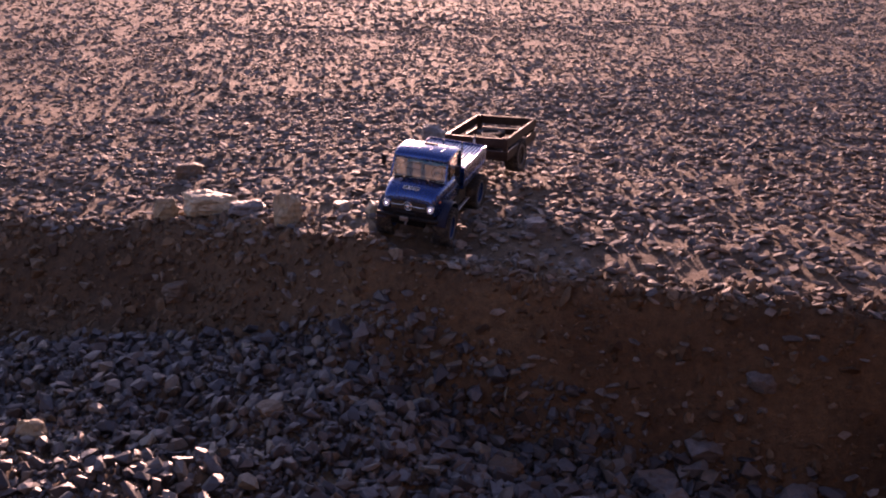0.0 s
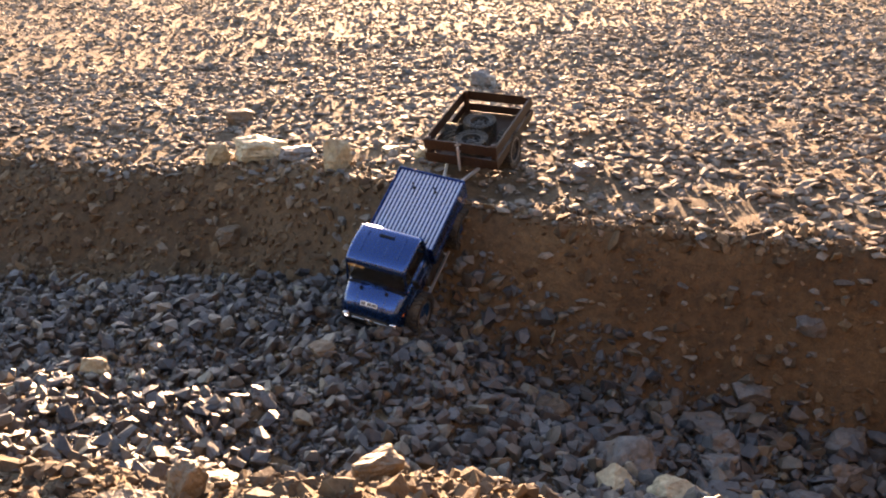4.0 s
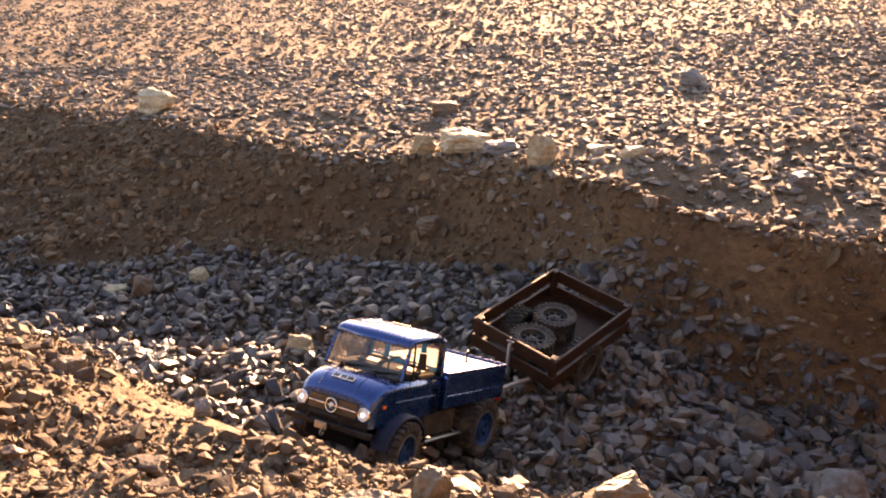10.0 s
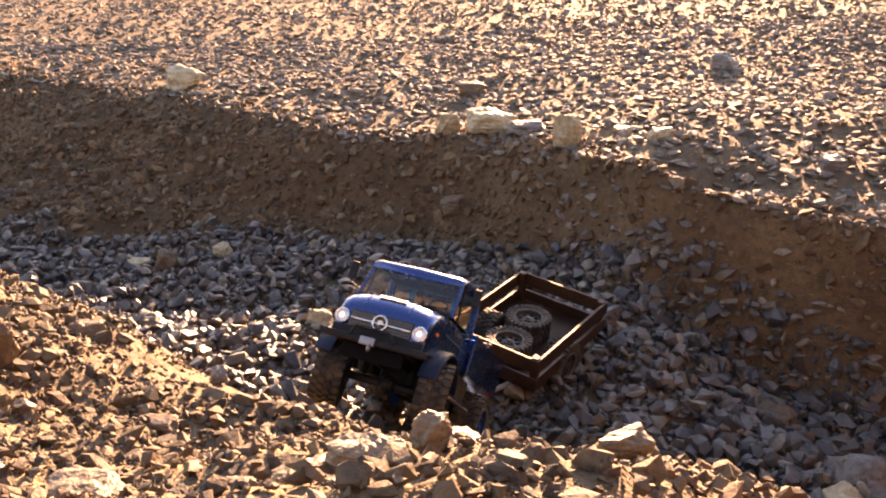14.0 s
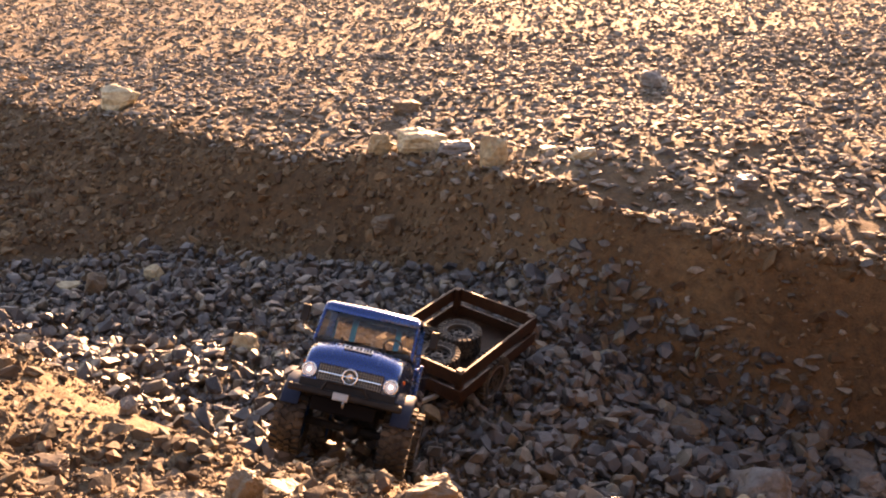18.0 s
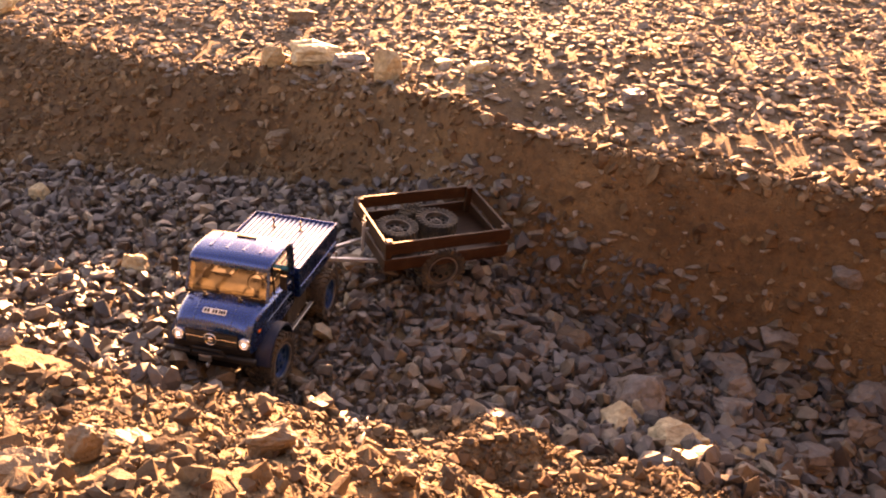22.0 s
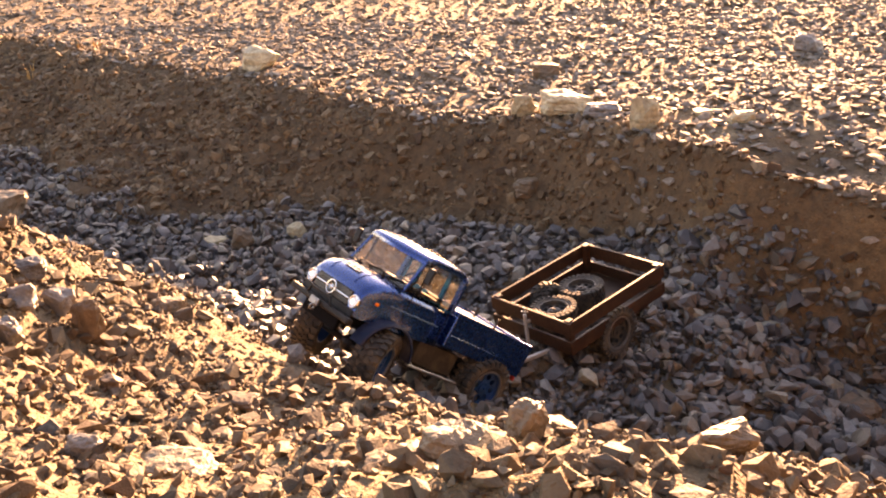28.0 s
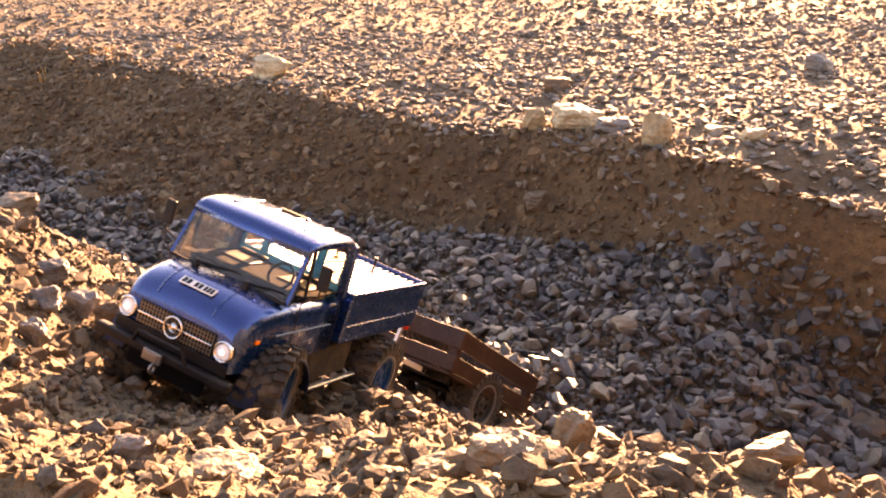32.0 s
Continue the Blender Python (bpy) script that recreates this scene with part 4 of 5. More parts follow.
part("windscreen", bm, M_GLASS, truck, "clear raked windscreen").visible_shadow = False
bm = bmesh.new()
beam(bm, (0.1395, -0.079, 0.1780), (0.1395, 0.079, 0.1780), 0.004, 0.0035)
beam(bm, (0.1165, -0.076, 0.2395), (0.1165, 0.076, 0.2395), 0.003, 0.003)
part("windscreen_seal", bm, M_BLACK, truck, "black rubber seal")
for y in (-0.040, 0.022):
    bm = bmesh.new()
    rod(bm, (0.1415, y, 0.1815), (0.1390, y + 0.028, 0.1845), 0.0009, 6)
    beam(bm, (0.1395, y + 0.004, 0.1825), (0.1370, y + 0.050, 0.1880), 0.0010, 0.0016)
    part("wiper", bm, M_MATT, truck, "thin black wiper")
# inside of the cab
bm = bmesh.new()
box(bm, 0.114, 0.133, -0.072, 0.072, 0.172, 0.1845, 0.004)
part("dashboard", bm, M_BLACK, truck, "dark dashboard")
for s in (-1, 1):
    bm = bmesh.new()
    box(bm, 0.030, 0.070, s * 0.042 - 0.022, s * 0.042 + 0.022, 0.1790, 0.1835, 0.002)
    box(bm, 0.024, 0.033, s * 0.042 - 0.021, s * 0.042 + 0.021, 0.180, 0.1885, 0.003)
    part("seat", bm, M_BLACK, truck, "dark cab seat")
bm = bmesh.new()
lathe(bm, [(0.0165, -0.0013), (0.0165, 0.0013), (0.0140, 0.0013), (0.0140, -0.0013)], 20)
bmesh.ops.transform(bm, matrix=pose(0.100, 0.042, 0.194, 0, 0, 0) @ Matrix.Rotation(radians(62), 4, "Y") @ Matrix.Rotation(radians(90), 4, "X"), verts=bm.verts)
part("steering_wheel", bm, M_BLACK, truck)
# bonnet: plate, hinges, centre crease
bm = bmesh.new()
plate_pose = Matrix.Translation((0.1865, 0.0, 0.1718)) @ Matrix.Rotation(radians(31), 4, "Y")
box(bm, -0.0055, 0.0055, -0.0225, 0.0225, -0.0006, 0.0006, 0.0004, 1, plate_pose)
plate = part("number_plate", bm, M_WHITE, truck, "white plate with a row of dark bars")
for i, (y, w) in enumerate(((-0.0175, 0.0045), (-0.0115, 0.0045), (-0.0020, 0.0038), (0.0035, 0.0042), (0.0100, 0.0034), (0.0145, 0.0036), (0.0190, 0.0034))):
    bm = bmesh.new()
    box(bm, -0.0036, 0.0036, y - w / 2, y + w / 2, 0.0004, 0.0010, 0, 1, plate_pose)
    part("bar", bm, M_BLACK, plate)
for y in (-0.034, 0.034):
    bm = bmesh.new()
    box(bm, 0.148, 0.156, y - 0.0035, y + 0.0035, 0.1775, 0.1835, 0.0012)
    rod(bm, (0.152, y, 0.1825), (0.152, y, 0.1880), 0.0022, 8)
    part("bonnet_hinge", bm, M_BLACK, truck, "small black bonnet hinge")
# edges of the bonnet lid
for y in (-0.036, 0.036):
    bm = bmesh.new()
    line = [(0.143, 0.1808), (0.152, 0.1797), (0.170, 0.1765), (0.186, 0.1700), (0.196, 0.1612), (0.2012, 0.1525)]
    for (xa, za), (xb, zb) in zip(line, line[1:]):
        rod(bm, (xa, y, za), (xb, y, zb), 0.0008, 6)
    part("lid_edge", bm, M_BLUE, truck)
# grille
bm = bmesh.new()
box(bm, 0.2020, 0.2052, -0.051, 0.051, 0.1130, 0.1395, 0.0012)
grille = part("grille", bm, M_BLACK, truck, "black mesh grille")
for i in range(24):
    bm = bmesh.new()
    y = -0.0483 + i * 0.0042
    box(bm, 0.2048, 0.2060, y - 0.0005, y + 0.0005, 0.1140, 0.1385)
    part("grille_bar", bm, M_MESH, grille)
for z in (0.1165, 0.1205, 0.1315, 0.1355):
    bm = bmesh.new()
    box(bm, 0.2050, 0.2062, -0.0495, 0.0495, z - 0.0004, z + 0.0004)
    part("grille_bar", bm, M_MESH, grille)
bm = bmesh.new()
box(bm, 0.2050, 0.2078, -0.049, 0.049, 0.1248, 0.1276, 0.0008)
part("chrome_strip", bm, M_CHROME, grille, "bright chrome strip")
bm = bmesh.new()
lathe(bm, [(0.0125, -0.0012), (0.0125, 0.0012), (0.0102, 0.0012), (0.0102, -0.0012)], 28)
bmesh.ops.transform(bm, matrix=Matrix.Translation((0.2095, 0, 0.1265)) @ Matrix.Rotation(radians(90), 4, "Z"), verts=bm.verts)
rod(bm, (0.2078, 0, 0.1265), (0.2100, 0, 0.1265), 0.0052, 16)
part("badge_ring", bm, M_CHROME, grille, "round chrome badge", True)
# headlights
for s in (-1, 1):
    bm = bmesh.new()
    lathe(bm, [(0.0115, -0.004), (0.0115, 0.003), (0.0095, 0.004), (0.0090, -0.004)], 28)
    turn_front = Matrix.Translation((0.2045, s * 0.0635, 0.1255)) @ Matrix.Rotation(radians(-90), 4, "Z")
    bmesh.ops.transform(bm, matrix=turn_front, verts=bm.verts)
    lamp = part("headlight", bm, M_CHROME, truck, "round headlight with chrome rim", True)
    bm = bmesh.new()
    bmesh.ops.create_uvsphere(bm, u_segments=16, v_segments=8, radius=0.0086)
    bmesh.ops.scale(bm, vec=(0.42, 1, 1), verts=bm.verts)
    bmesh.ops.translate(bm, vec=(0.2050, s * 0.0635, 0.1255), verts=bm.verts)
    part("lens", bm, M_LAMP, lamp, "pale bluish glass lens", True)
    bm = bmesh.new()
    bmesh.ops.create_uvsphere(bm, u_segments=10, v_segments=6, radius=0.0027)
    bmesh.ops.scale(bm, vec=(0.5, 1, 1), verts=bm.verts)
    bmesh.ops.translate(bm, vec=(0.2083, s * 0.0635, 0.1255), verts=bm.verts)
    part("bulb", bm, M_BULB, lamp, "small bright white bulb", True)
    bm = bmesh.new()
    box(bm, 0.168, 0.176, s * 0.0785 - 0.002, s * 0.0785 + 0.002, 0.1355, 0.1405, 0.001)
    part("indicator", bm, M_ORANGE, truck, "small orange indicator")
    # wing over the front wheel
    bm = bmesh.new()
    rows = []
    for k in range(13):
        a = radians(8 + k * 13.7)
        c, d = math.cos(a), math.sin(a)
        r = 0.0620
        rows.append([(0.124 + r * c, s * 0.072, 0.062 + r * d), (0.124 + r * c, s * 0.099, 0.062 + r * d), (0.124 + (r - 0.004) * c, s * 0.1020, 0.062 + (r - 0.004) * d), (0.124 + (r - 0.006) * c, s * 0.1020, 0.062 + (r - 0.006) * d), (0.124 + (r - 0.004) * c, s * 0.099, 0.062 + (r - 0.004) * d), (0.124 + (r - 0.003) * c, s * 0.072, 0.062 + (r - 0.003) * d)])
    loft(bm, rows, False)
    part("wing", bm, M_WING, truck, "dark wheel-arch moulding", True)
    # door lines, handle and side strip, whose lighter blue paints in an edge highlight
    bm = bmesh.new()
    box(bm, 0.030, 0.150, s * 0.0852 - 0.0008, s * 0.0852 + 0.0008, 0.1440, 0.1462, 0.0004, 1)
    part("side_strip", bm, M_EDGE_GLINT, truck, "thin side strip, light blue as a painted edge highlight")
    bm = bmesh.new()
    box(bm, 0.036, 0.050, s * 0.0868 - 0.0012, s * 0.0868 + 0.0012, 0.1705, 0.1735, 0.0008)
    part("door_handle", bm, M_STEEL, truck, "grey door handle")
    for x, z0 in ((0.020, 0.114), (0.115, 0.128)):
        bm = bmesh.new()
        box(bm, x - 0.0006, x + 0.0006, s * 0.0850 - 0.0005, s * 0.0850 + 0.0005, z0, 0.180)
        part("door_gap", bm, M_BLACK, truck)
    # mirror
    bm = bmesh.new()
    rod(bm, (0.120, s * 0.083, 0.186), (0.124, s * 0.106, 0.196), 0.0011, 8)
    rod(bm, (0.124, s * 0.106, 0.196), (0.124, s * 0.107, 0.212), 0.0011, 8)
    box(bm, 0.1210, 0.1260, s * 0.107 - 0.0068, s * 0.107 + 0.0068, 0.203, 0.231, 0.0018)
    part("mirror", bm, M_BLACK, truck, "black wing mirror on a thin stalk")
# bumper, winch and hoop
bm = bmesh.new()
box(bm, 0.207, 0.219, -0.088, 0.088, 0.090, 0.101, 0.003)
bumper = part("bumper", bm, M_BLACK, truck, "black front bumper")
bm = bmesh.new()
box(bm, 0.2045, 0.2065, -0.074, 0.074, 0.100, 0.113, 0.001)
part("apron", bm, M_BLACK, truck)
bm = bmesh.new()
for a, b in (((0.220, -0.036, 0.100), (0.222, -0.030, 0.113)), ((0.222, -0.030, 0.113), (0.222, 0.026, 0.113)), ((0.222, 0.026, 0.113), (0.220, 0.034, 0.100))):
    rod(bm, a, b, 0.0022, 8)
part("hoop", bm, M_BLACK, bumper, "bent black bumper hoop")
bm = bmesh.new()
box(bm, 0.2205, 0.2250, -0.017, 0.007, 0.0880, 0.1000, 0.001)
box(bm, 0.2250, 0.2262, -0.013, 0.003, 0.0900, 0.0980, 0.0005)
part("fairlead", bm, M_STEEL, bumper, "grey winch fairlead")
bm = bmesh.new()
lathe(bm, [(0.0055, -0.0012), (0.0055, 0.0012), (0.0033, 0.0012), (0.0033, -0.0012)], 14)
bmesh.ops.translate(bm, vec=(0.2275, 0.002, 0.0840), verts=bm.verts)
part("hook", bm, M_STEEL, bumper, "grey tow hook")
# dark wheel wells and skid plate behind the bumper
bm = bmesh.new()
box(bm, 0.070, 0.203, -0.060, 0.060, 0.088, 0.1035, 0.002)
part("wheel_well", bm, M_MATT, truck, "matt black inner wheel well")
bm = bmesh.new()
box(bm, 0.198, 0.2055, -0.050, 0.050, 0.068, 0.090, 0.002)
part("skid_plate", bm, M_MATT, truck, "matt black skid plate")
# chassis
bm = bmesh.new()
for s in (-1, 1):
    beam(bm, (-0.205, s * 0.030, 0.088), (0.200, s * 0.030, 0.088), 0.006, 0.016)
box(bm, -0.050, 0.060, -0.034, 0.034, 0.060, 0.090, 0.004)
rod(bm, (-0.140, 0, 0.060), (0.124, 0, 0.060), 0.004, 10)
for x in (-0.140, 0.124):
    for s in (-1, 1):
        rod(bm, (x - 0.012, s * 0.040, 0.060), (x - 0.018, s * 0.036, 0.108), 0.005, 10)
part("chassis", bm, M_BLACK, truck, "black steel chassis")
for s in (-1, 1):
    bm = bmesh.new()
    box(bm, -0.058, 0.046, s * 0.066 - 0.016, s * 0.066 + 0.016, 0.070, 0.112, 0.003)
    part("side_tank", bm, M_OLIVE, truck, "dusty dark side tank")
    bm = bmesh.new()
    beam(bm, (-0.074, s * 0.088, 0.066), (0.058, s * 0.088, 0.066), 0.008, 0.004, (0, 0, 1), 0.001)
    for x in (-0.060, 0.044):
        beam(bm, (x, s * 0.088, 0.066), (x, s * 0.060, 0.080), 0.003, 0.003)
    part("step_bar", bm, M_STEEL, truck, "grey metal step bar")
# load bed
bm = bmesh.new()
box(bm, -0.218, 0.004, -0.0925, 0.0925, 0.118, 0.176, 0.002)
bed = part("load_bed", bm, M_BLUE, truck, "blue load bed with ribbed deck")
for i in range(17):
    bm = bmesh.new()
    y = -0.084 + i * 0.0105
    box(bm, -0.2145, 0.0005, y - 0.0030, y + 0.0030, 0.1755, 0.1785, 0.0012)
    part("deck_rib", bm, M_DECK_GLARE, bed)
bm = bmesh.new()
for s in (-1, 1):
    box(bm, -0.218, 0.004, s * 0.0915 - 0.0012, s * 0.0915 + 0.0012, 0.1755, 0.1835, 0.0006)
box(bm, -0.2185, -0.2160, -0.0925, 0.0925, 0.1755, 0.1835, 0.0006)
box(bm, 0.0020, 0.0045, -0.0925, 0.0925, 0.1755, 0.1835, 0.0006)
part("bed_rim", bm, M_BLUE, bed)
for s in (-1, 1):
    bm = bmesh.new()
    box(bm, -0.214, 0.000, s * 0.0930 - 0.0007, s * 0.0930 + 0.0007, 0.1400, 0.1418, 0.0004, 1)
    part("side_strip", bm, M_BLUE, bed)
for y in (-0.030, 0.030):
    bm = bmesh.new()
    rod(bm, (-0.165, y, 0.176), (-0.165, y, 0.197), 0.0019, 10)
    rod(bm, (-0.165, y, 0.197), (-0.165, y, 0.200), 0.0028, 10)
    rod(bm, (-0.165, y, 0.176), (-0.165, y, 0.180), 0.0045, 10)
    part("post", bm, M_BLACK, bed, "short black body post")
for y in (-0.062, 0.066):
    bm = bmesh.new()
    rod(bm, (-0.020, y, 0.176), (-0.020, y, 0.183), 0.0022, 8)
    beam(bm, (-0.030, y, 0.1825), (-0.012, y + 0.003, 0.1825), 0.0012, 0.0012)
    part("clip", bm, M_STEEL, bed, "small wire body clip")
for s in (-1, 1):
    bm = bmesh.new()
    box(bm, -0.219, -0.2165, s * 0.082 - 0.006, s * 0.082 + 0.006, 0.108, 0.1175, 0.001)
    part("tail_light", bm, M_RED, truck, "small red tail light")
bm = bmesh.new()
box(bm, -0.214, -0.196, -0.034, 0.034, 0.072, 0.092, 0.002)
rod(bm, (-0.196, 0, 0.074), (-0.226, 0, 0.074), 0.003, 8)
bmesh.ops.create_uvsphere(bm, u_segments=12, v_segments=8, radius=0.0048, matrix=Matrix.Translation((-0.226, 0, 0.078)))
part("hitch", bm, M_STEEL, truck, "grey towing hitch")
# axles and wheels
AXLES = {"front_axle": 0.127, "rear_axle": -0.140}
axles = {}
for name, x in AXLES.items():
    bm = bmesh.new()
    rod(bm, (0, -0.064, 0), (0, 0.064, 0), 0.0065, 12)
    bmesh.ops.create_uvsphere(bm, u_segments=14, v_segments=8, radius=0.0155, matrix=Matrix.Translation((0, 0.012, 0)))
    axles[name] = part(name, bm, M_BLACK, truck, "dark axle housing")
    axles[name].location = (x, 0, HUB_Z)
wheels = []
for x in (0.127, -0.140):
    for s in (-1, 1):
        wheels.append((wheel(truck, x, s * 0.084, HUB_Z, s, M_RIM), x, s * 0.084))

# ---- toy trailer ----
trailer = tagged(new("toy_trailer"), "dark wooden slatted two-wheeled trailer model towed by the truck", "toy trailer")
TX0, TX1, TW, TZ0, TZ1 = -0.157, 0.143, 0.106, 0.082, 0.150
bm = bmesh.new()
box(bm, TX0, TX1, -TW, TW, TZ0 - 0.006, TZ0, 0.001)
part("floor_board", bm, M_WOOD, trailer)
for x in (TX0, TX1):
    for s in (-1, 1):
        bm = bmesh.new()
        cx, cy = x + (0.008 if x < 0 else -0.008), s * (TW - 0.008)
        box(bm, cx - 0.007, cx + 0.007, cy - 0.007, cy + 0.007, TZ0, TZ1 + 0.002, 0.001)
        part("corner_post", bm, M_WOOD, trailer)
for z0, z1 in ((TZ0 + 0.001, TZ0 + 0.026), (TZ1 - 0.030, TZ1)):
    for s in (-1, 1):
        bm = bmesh.new()
        box(bm, TX0, TX1, s * TW - 0.003, s * TW + 0.003, z0, z1, 0.001)
        part("side_plank", bm, M_WOOD, trailer)
    for x in (TX0, TX1):
        bm = bmesh.new()
        box(bm, x - 0.003, x + 0.003, -TW - 0.0035, TW + 0.0035, z0, z1, 0.001)
        part("end_plank", bm, M_WOOD, trailer)
bm = bmesh.new()
for x in (-0.10, 0.10):
    box(bm, x - 0.006, x + 0.006, -0.085, 0.085, TZ0 - 0.018, TZ0 - 0.006, 0.001)
for s in (-1, 1):
    box(bm, -0.150, 0.135, s * 0.050 - 0.005, s * 0.050 + 0.005, TZ0 - 0.016, TZ0 - 0.006, 0.001)
    beam(bm, (0, s * 0.050, TZ0 - 0.010), (0, s * 0.050, HUB_Z), 0.010, 0.012, (1, 0, 0))
part("underframe", bm, M_BLACK, trailer, "dark underframe")
bm = bmesh.new()
rod(bm, (0, -0.074, HUB_Z), (0, 0.074, HUB_Z), 0.005, 12)
part("axle", bm, M_BLACK, trailer)
for s in (-1, 1):
    bm = bmesh.new()
    beam(bm, (0.125, s * 0.052, TZ0 - 0.012), (0.285, s * 0.006, 0.071), 0.007, 0.009, (0, 0, 1), 0.0008)
    part("drawbar", bm, M_ALU, trailer, "bright aluminium drawbar")
bm = bmesh.new()
box(bm, 0.272, 0.306, -0.008, 0.008, 0.066, 0.077, 0.002)
rod(bm, (0.298, 0, 0.066), (0.298, 0, 0.082), 0.006, 12)
part("coupling", bm, M_STEEL, trailer, "grey coupling head")
bm = bmesh.new()
beam(bm, (0.158, 0, 0.070), (0.158, 0, 0.146), 0.006, 0.006, (1, 0, 0), 0.0006)
beam(bm, (0.146, 0, 0.126), (0.158, 0, 0.126), 0.006, 0.005)
part("mast", bm, M_ALU, trailer, "bright aluminium upright")
bm = bmesh.new()
rod(bm, (0.158, -0.008, 0.150), (0.158, 0.010, 0.154), 0.0022, 8)
rod(bm, (0.158, 0.000, 0.146), (0.158, 0.000, 0.162), 0.0018, 8)
part("latch", bm, M_STEEL, trailer, "grey wire latch")
bm = bmesh.new()
rod(bm, (0.225, 0.016, 0.086), (0.225, 0.016, 0.042), 0.0028, 8)
part("jockey_stem", bm, M_STEEL, trailer, "grey jockey wheel stem")
bm = bmesh.new()
lathe(bm, [(0.0125, -0.004), (0.0125, 0.004), (0.004, 0.005), (0.004, -0.005)], 20, (0.225, 0.016, 0.034))
part("jockey_wheel", bm, M_RUBBER, trailer, "small black jockey wheel")
trailer_wheels = [(wheel(trailer, 0, s * 0.088, HUB_Z, s, M_DARKRIM), 0.0, s * 0.088) for s in (-1, 1)]


SPARE_R = 0.048


def spare(label):
    top = tagged(new("spare_wheel"), label, "wheel", group="spare wheels in the trailer")
    bm = tyre_mesh(bmesh.new(), SPARE_R, WHEEL_W)
    bmesh.ops.rotate(bm, cent=(0, 0, 0), matrix=Matrix.Rotation(radians(90), 3, "X"), verts=bm.verts)
    bmesh.ops.translate(bm, vec=(0, 0, WHEEL_W / 2), verts=bm.verts)
    part("tyre", bm, M_RUBBER, top, "knobbly black rubber tyre")
    bm = rim_mesh(bmesh.new(), SPARE_R, WHEEL_W, 1)
    bmesh.ops.rotate(bm, cent=(0, 0, 0), matrix=Matrix.Rotation(radians(90), 3, "X"), verts=bm.verts)
    bmesh.ops.translate(bm, vec=(0, 0, WHEEL_W / 2), verts=bm.verts)
    part("rim", bm, M_DARKRIM, top, "dark disc rim with round holes")
    bm = bead_ring(bmesh.new(), 1, SPARE_R)
    bmesh.ops.rotate(bm, cent=(0, 0, 0), matrix=Matrix.Rotation(radians(90), 3, "X"), verts=bm.verts)
    bmesh.ops.translate(bm, vec=(0, 0, WHEEL_W / 2), verts=bm.verts)
    part("bead_ring", bm, M_DARKRIM, top, "dark metal beadlock ring")
    return top


spare_front = spare("black off-road spare wheel lying flat in the trailer")
spare_back = spare("black off-road spare wheel lying flat in the trailer")
SPARES = ((spare_front, pose(0.078, 0.004, TZ0 + 0.0005, 0, 0, 20)), (spare_back, pose(-0.027, -0.010, TZ0 + 0.0005, 0, 0, 55)))


# ---- movement ----
# Truck and trailer: time, place, heading, nose-up pitch, roll to its right.
TRUCK = [
    (0.0, 0.736, 2.610, 0.449, -126.8, -6.2, -5.0),
    (1.0, 0.677, 2.543, 0.422, -127.9, -10.6, -5.1),
    (2.0, 0.619, 2.485, 0.381, -131.0, -27.1, -10.8),
    (3.0, 0.530, 2.357, 0.332, -132.5, -40.9, -11.0),
    (3.5, 0.487, 2.317, 0.291, -133.6, -39.5, -9.7),
    (5.5, 0.294, 2.085, 0.188, -128.9, -9.0, -8.7),
    (6.0, 0.240, 2.010, 0.181, -129.5, -2.3, -6.2),
    (7.0, 0.169, 1.925, 0.187, -131.7, -0.8, -1.5),
    (8.0, 0.058, 1.823, 0.177, -135.0, -0.2, -3.7),
    (9.0, -0.011, 1.700, 0.196, -127.1, 1.9, -1.6),
    (10.0, -0.125, 1.532, 0.242, -126.2, 20.4, 1.2),
    (11.0, -0.134, 1.503, 0.261, -115.7, 28.1, -2.3),
    (12.0, -0.147, 1.463, 0.298, -114.2, 35.4, -3.3),
    (13.0, -0.156, 1.454, 0.310, -116.8, 39.4, -2.4),
    (16.0, -0.098, 1.295, 0.389, -89.2, 39.5, -15.1),
    (17.0, -0.094, 1.359, 0.343, -93.2, 36.8, -10.2),
    (18.0, -0.075, 1.406, 0.320, -95.0, 33.6, -12.5),
    (19.0, -0.056, 1.445, 0.278, -95.0, 17.9, -6.8),
    (20.0, -0.063, 1.541, 0.249, -106.3, 9.9, -4.5),
    (21.0, -0.056, 1.600, 0.233, -109.5, 3.8, -3.0),
    (22.0, -0.046, 1.699, 0.217, -112.1, 1.1, -2.1),
    (23.0, -0.041, 1.720, 0.214, -113.4, 3.3, -3.5),
    (24.0, -0.255, 1.566, 0.268, -139.4, 21.8, 4.2),
    (25.0, -0.275, 1.553, 0.279, -135.4, 29.5, 1.1),
    (28.0, -0.304, 1.535, 0.307, -137.5, 36.8, -2.8),
    (29.0, -0.327, 1.418, 0.378, -115.0, 39.5, -10.0),
    (29.5, -0.275, 1.272, 0.469, -95.2, 32.7, -11.0),
    (30.0, -0.314, 1.207, 0.490, -105.9, 28.8, -5.7),
    (30.5, -0.281, 1.207, 0.491, -116.4, 25.0, -3.8),
    (31.0, -0.356, 1.221, 0.487, -125.3, 26.5, 3.4),
    (31.5, -0.414, 1.242, 0.494, -124.1, 19.5, -7.1),
    (32.0, -0.431, 1.092, 0.558, -109.5, 18.9, -12.6),
]
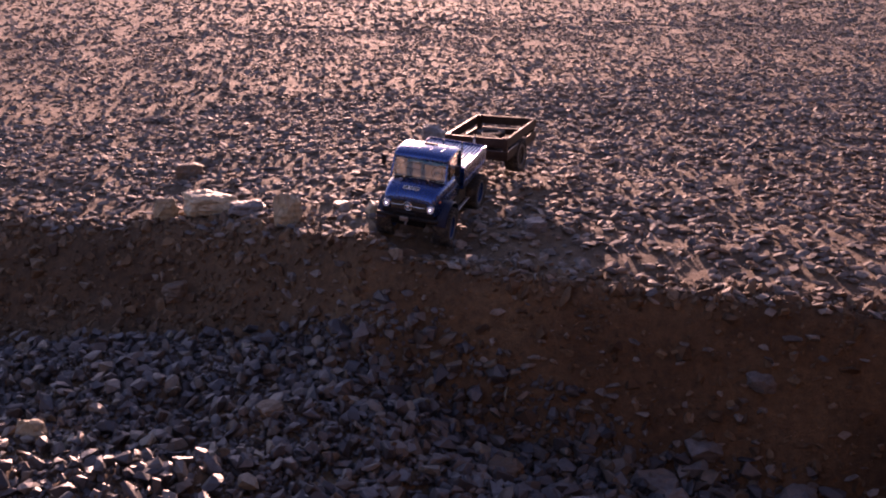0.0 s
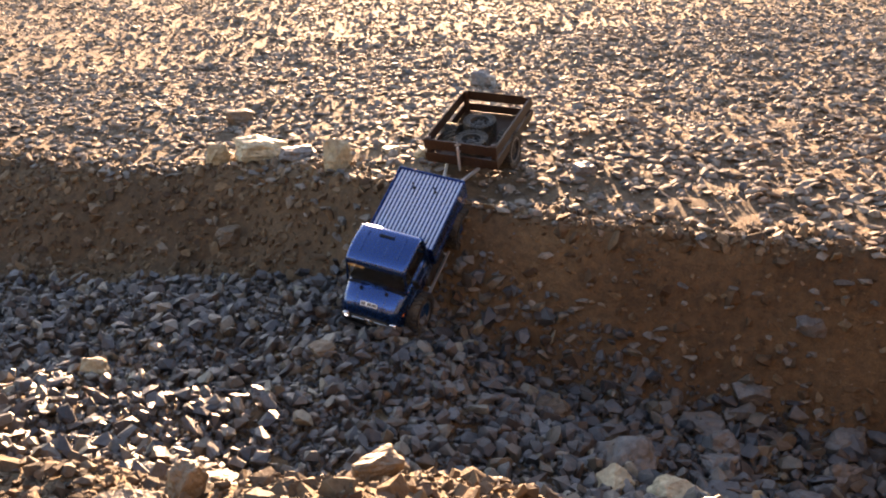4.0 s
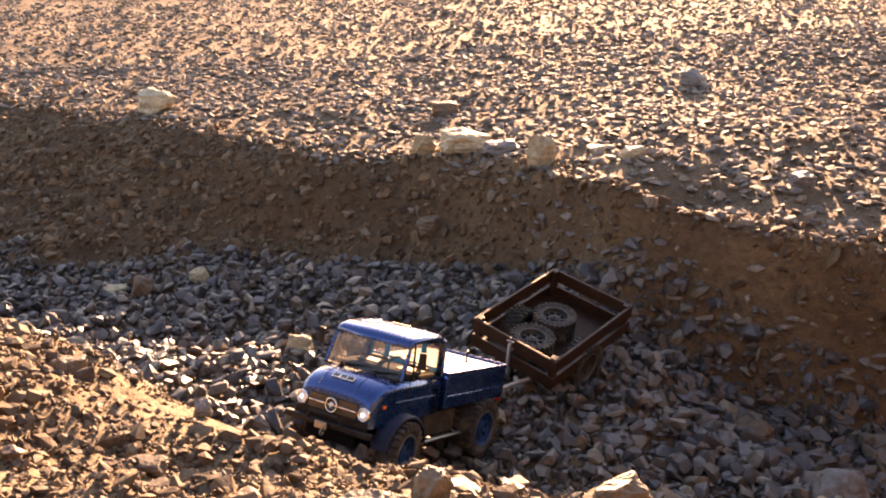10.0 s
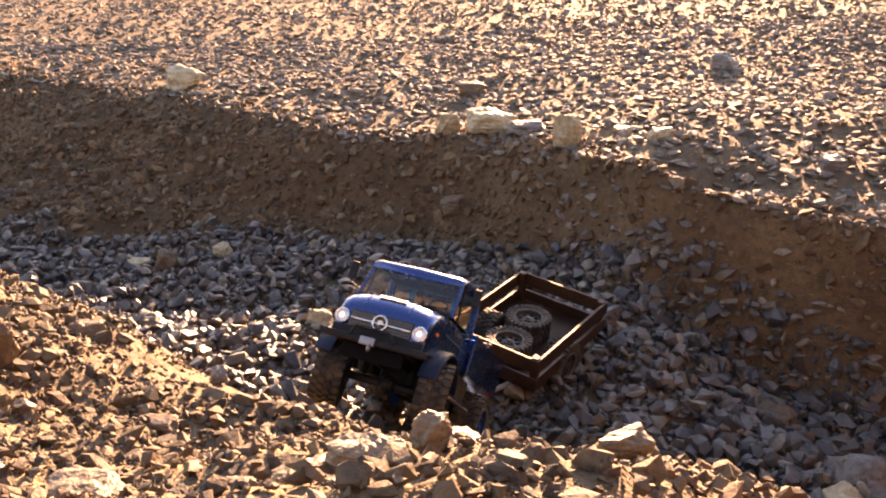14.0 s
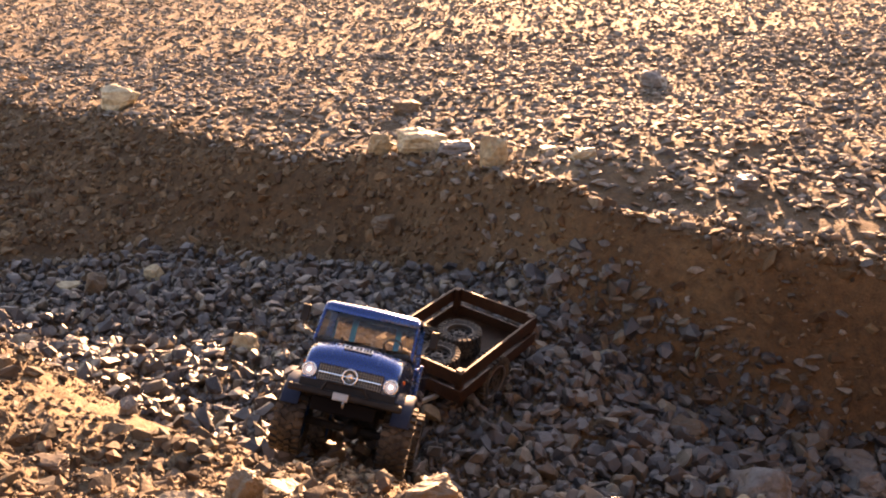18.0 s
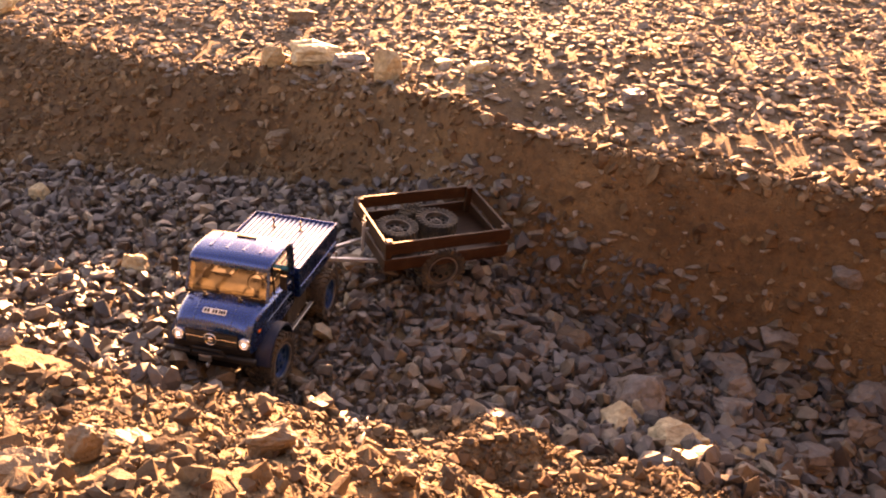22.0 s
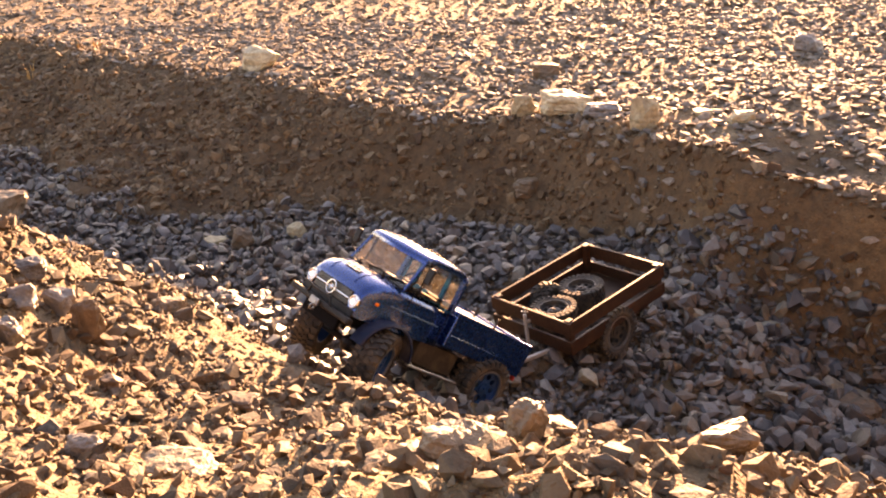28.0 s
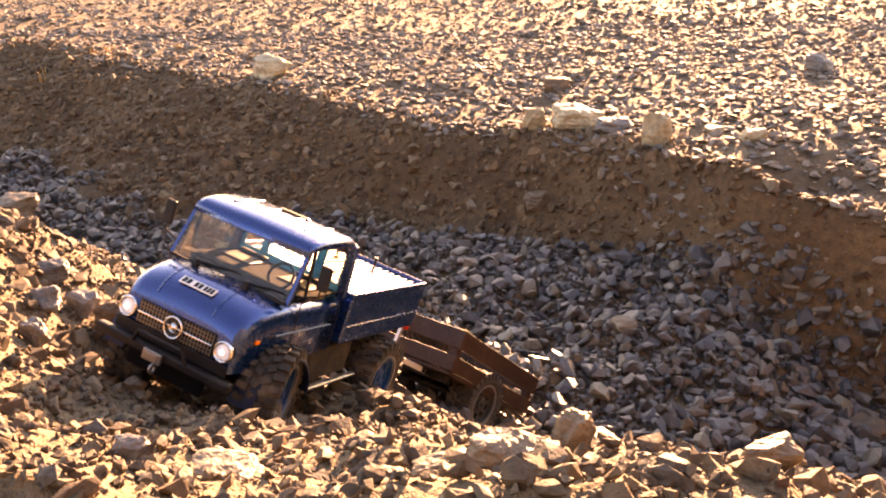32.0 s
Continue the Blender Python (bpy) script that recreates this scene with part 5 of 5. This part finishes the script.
TRAILER = [
    (0.0, 1.074, 3.012, 0.496, -130.5, -3.7, 0.1),
    (1.0, 1.008, 2.940, 0.486, -130.0, -3.5, -1.8),
    (2.0, 0.920, 2.847, 0.477, -125.3, 0.7, 2.4),
    (3.0, 0.815, 2.678, 0.479, -129.5, -1.5, -4.1),
    (3.5, 0.778, 2.646, 0.466, -128.9, -7.3, -3.9),
    (5.5, 0.617, 2.448, 0.445, -132.0, -42.1, -5.1),
    (6.0, 0.564, 2.373, 0.429, -133.8, -45.8, -11.3),
    (7.0, 0.519, 2.326, 0.340, -132.9, -26.2, -14.0),
    (8.0, 0.418, 2.220, 0.236, -130.9, -10.3, -6.5),
    (9.0, 0.311, 2.123, 0.186, -127.9, 2.0, -4.1),
    (10.0, 0.223, 1.957, 0.188, -134.1, -3.4, -10.3),
    (11.0, 0.188, 1.937, 0.176, -134.8, -4.8, -5.7),
    (12.0, 0.158, 1.900, 0.179, -132.7, -3.7, -5.4),
    (13.0, 0.144, 1.890, 0.172, -130.1, -3.8, -5.4),
    (16.0, 0.055, 1.777, 0.202, -119.6, 5.2, -8.4),
    (17.0, 0.106, 1.829, 0.195, -125.4, -0.8, -2.5),
    (18.0, 0.142, 1.872, 0.187, -128.5, -1.3, -5.4),
    (19.0, 0.195, 1.891, 0.221, -137.8, -2.4, -4.8),
    (20.0, 0.263, 1.936, 0.219, -147.7, -0.6, -6.7),
    (22.0, 0.335, 1.993, 0.203, -165.4, 3.1, -5.9),
    (23.0, 0.359, 1.979, 0.213, -172.0, -0.8, -4.3),
    (24.0, 0.167, 1.918, 0.210, -142.8, -4.3, -5.3),
    (25.0, 0.136, 1.913, 0.194, -142.4, -5.6, -8.3),
    (28.0, 0.089, 1.900, 0.194, -134.9, -6.2, 3.8),
    (29.0, -0.003, 1.814, 0.199, -137.4, 3.9, -0.8),
    (29.5, -0.116, 1.705, 0.210, -122.2, 26.4, -2.3),
    (30.0, -0.157, 1.625, 0.223, -114.3, 32.4, 6.4),
    (31.0, -0.159, 1.620, 0.225, -108.6, 33.6, -0.6),
    (31.5, -0.179, 1.576, 0.231, -122.0, 43.6, 8.7),
    (32.0, -0.253, 1.466, 0.302, -123.0, 40.2, -0.6),
]


def placed(row):
    t, x, y, z, head, pitch, roll = row
    return pose(x, y, z, roll, -pitch, head)


def glide(rows, t):
    """The pose between two rows."""
    for a, b in zip(rows, rows[1:]):
        if a[0] <= t <= b[0]:
            k = (t - a[0]) / (b[0] - a[0])
            return placed([p + (q - p) * k for p, q in zip(a, b)])
    return placed(rows[-1])


def ground_under(p):
    return float(height(np.array([p.x]), np.array([p.y]))[0])


def wheel_rows(rows, x, y, travel, steer=None):
    """Rolling, springing and steering of one wheel in its vehicle's space."""
    out, angle, last = [], 0.0, None
    for i in range(161):
        t = i * 0.2
        m = glide(rows, t)
        hub = m @ Vector((x, y, HUB_Z))
        if last is not None:
            ahead = m.to_3x3() @ Vector((1, 0, 0))
            angle += (hub - last).dot(ahead) / WHEEL_R
        last = hub
        up = (m.to_3x3() @ Vector((0, 0, 1))).z
        lift = (ground_under(hub) + WHEEL_R * 0.92 + 0.006 - hub.z) / max(up, 0.5)
        lift = max(-0.5 * travel, min(travel, lift))
        turn = radians(steer(t)) if steer else 0.0
        place = Matrix.Translation((x, y, HUB_Z + lift)) @ Matrix.Rotation(turn, 4, "Z") @ Matrix.Rotation(angle, 4, "Y")
        out.append((t, place, lift))
    return out


def steering(t):
    """Front wheels, degrees to the left."""
    marks = ((0, 4), (8, -4), (10, 8), (13, 20), (18, 2), (23, -6), (24, 6), (28, 32), (29, 24), (29.5, 6), (30, -10), (30.5, -12), (31, -8), (32, 16))
    return float(np.interp(t, [m[0] for m in marks], [m[1] for m in marks]))


def motions():
    walk(truck, [(r[0], placed(r)) for r in TRUCK])
    walk(trailer, [(r[0], placed(r)) for r in TRAILER])
    for thing, offset in SPARES:
        walk(thing, [(r[0], placed(r) @ offset) for r in TRAILER])
    lifts = {}
    for ob, x, y in wheels:
        rows = wheel_rows(TRUCK, x, y, 0.018, steering if x > 0 else None)
        lifts[(x, y)] = rows
        walk(ob, [(t, m) for t, m, _ in rows])
    for name, x in AXLES.items():
        right, left = lifts[(x, -0.084)], lifts[(x, 0.084)]
        walk(axles[name], [(a[0], Matrix.Translation((x, 0, HUB_Z + (a[2] + b[2]) / 2)) @ Matrix.Rotation(math.atan2(b[2] - a[2], 0.168), 4, "X")) for a, b in zip(right, left)])
    for ob, x, y in trailer_wheels:
        walk(ob, [(t, m) for t, m, _ in wheel_rows(TRAILER, x, y, 0.0)])


motions()
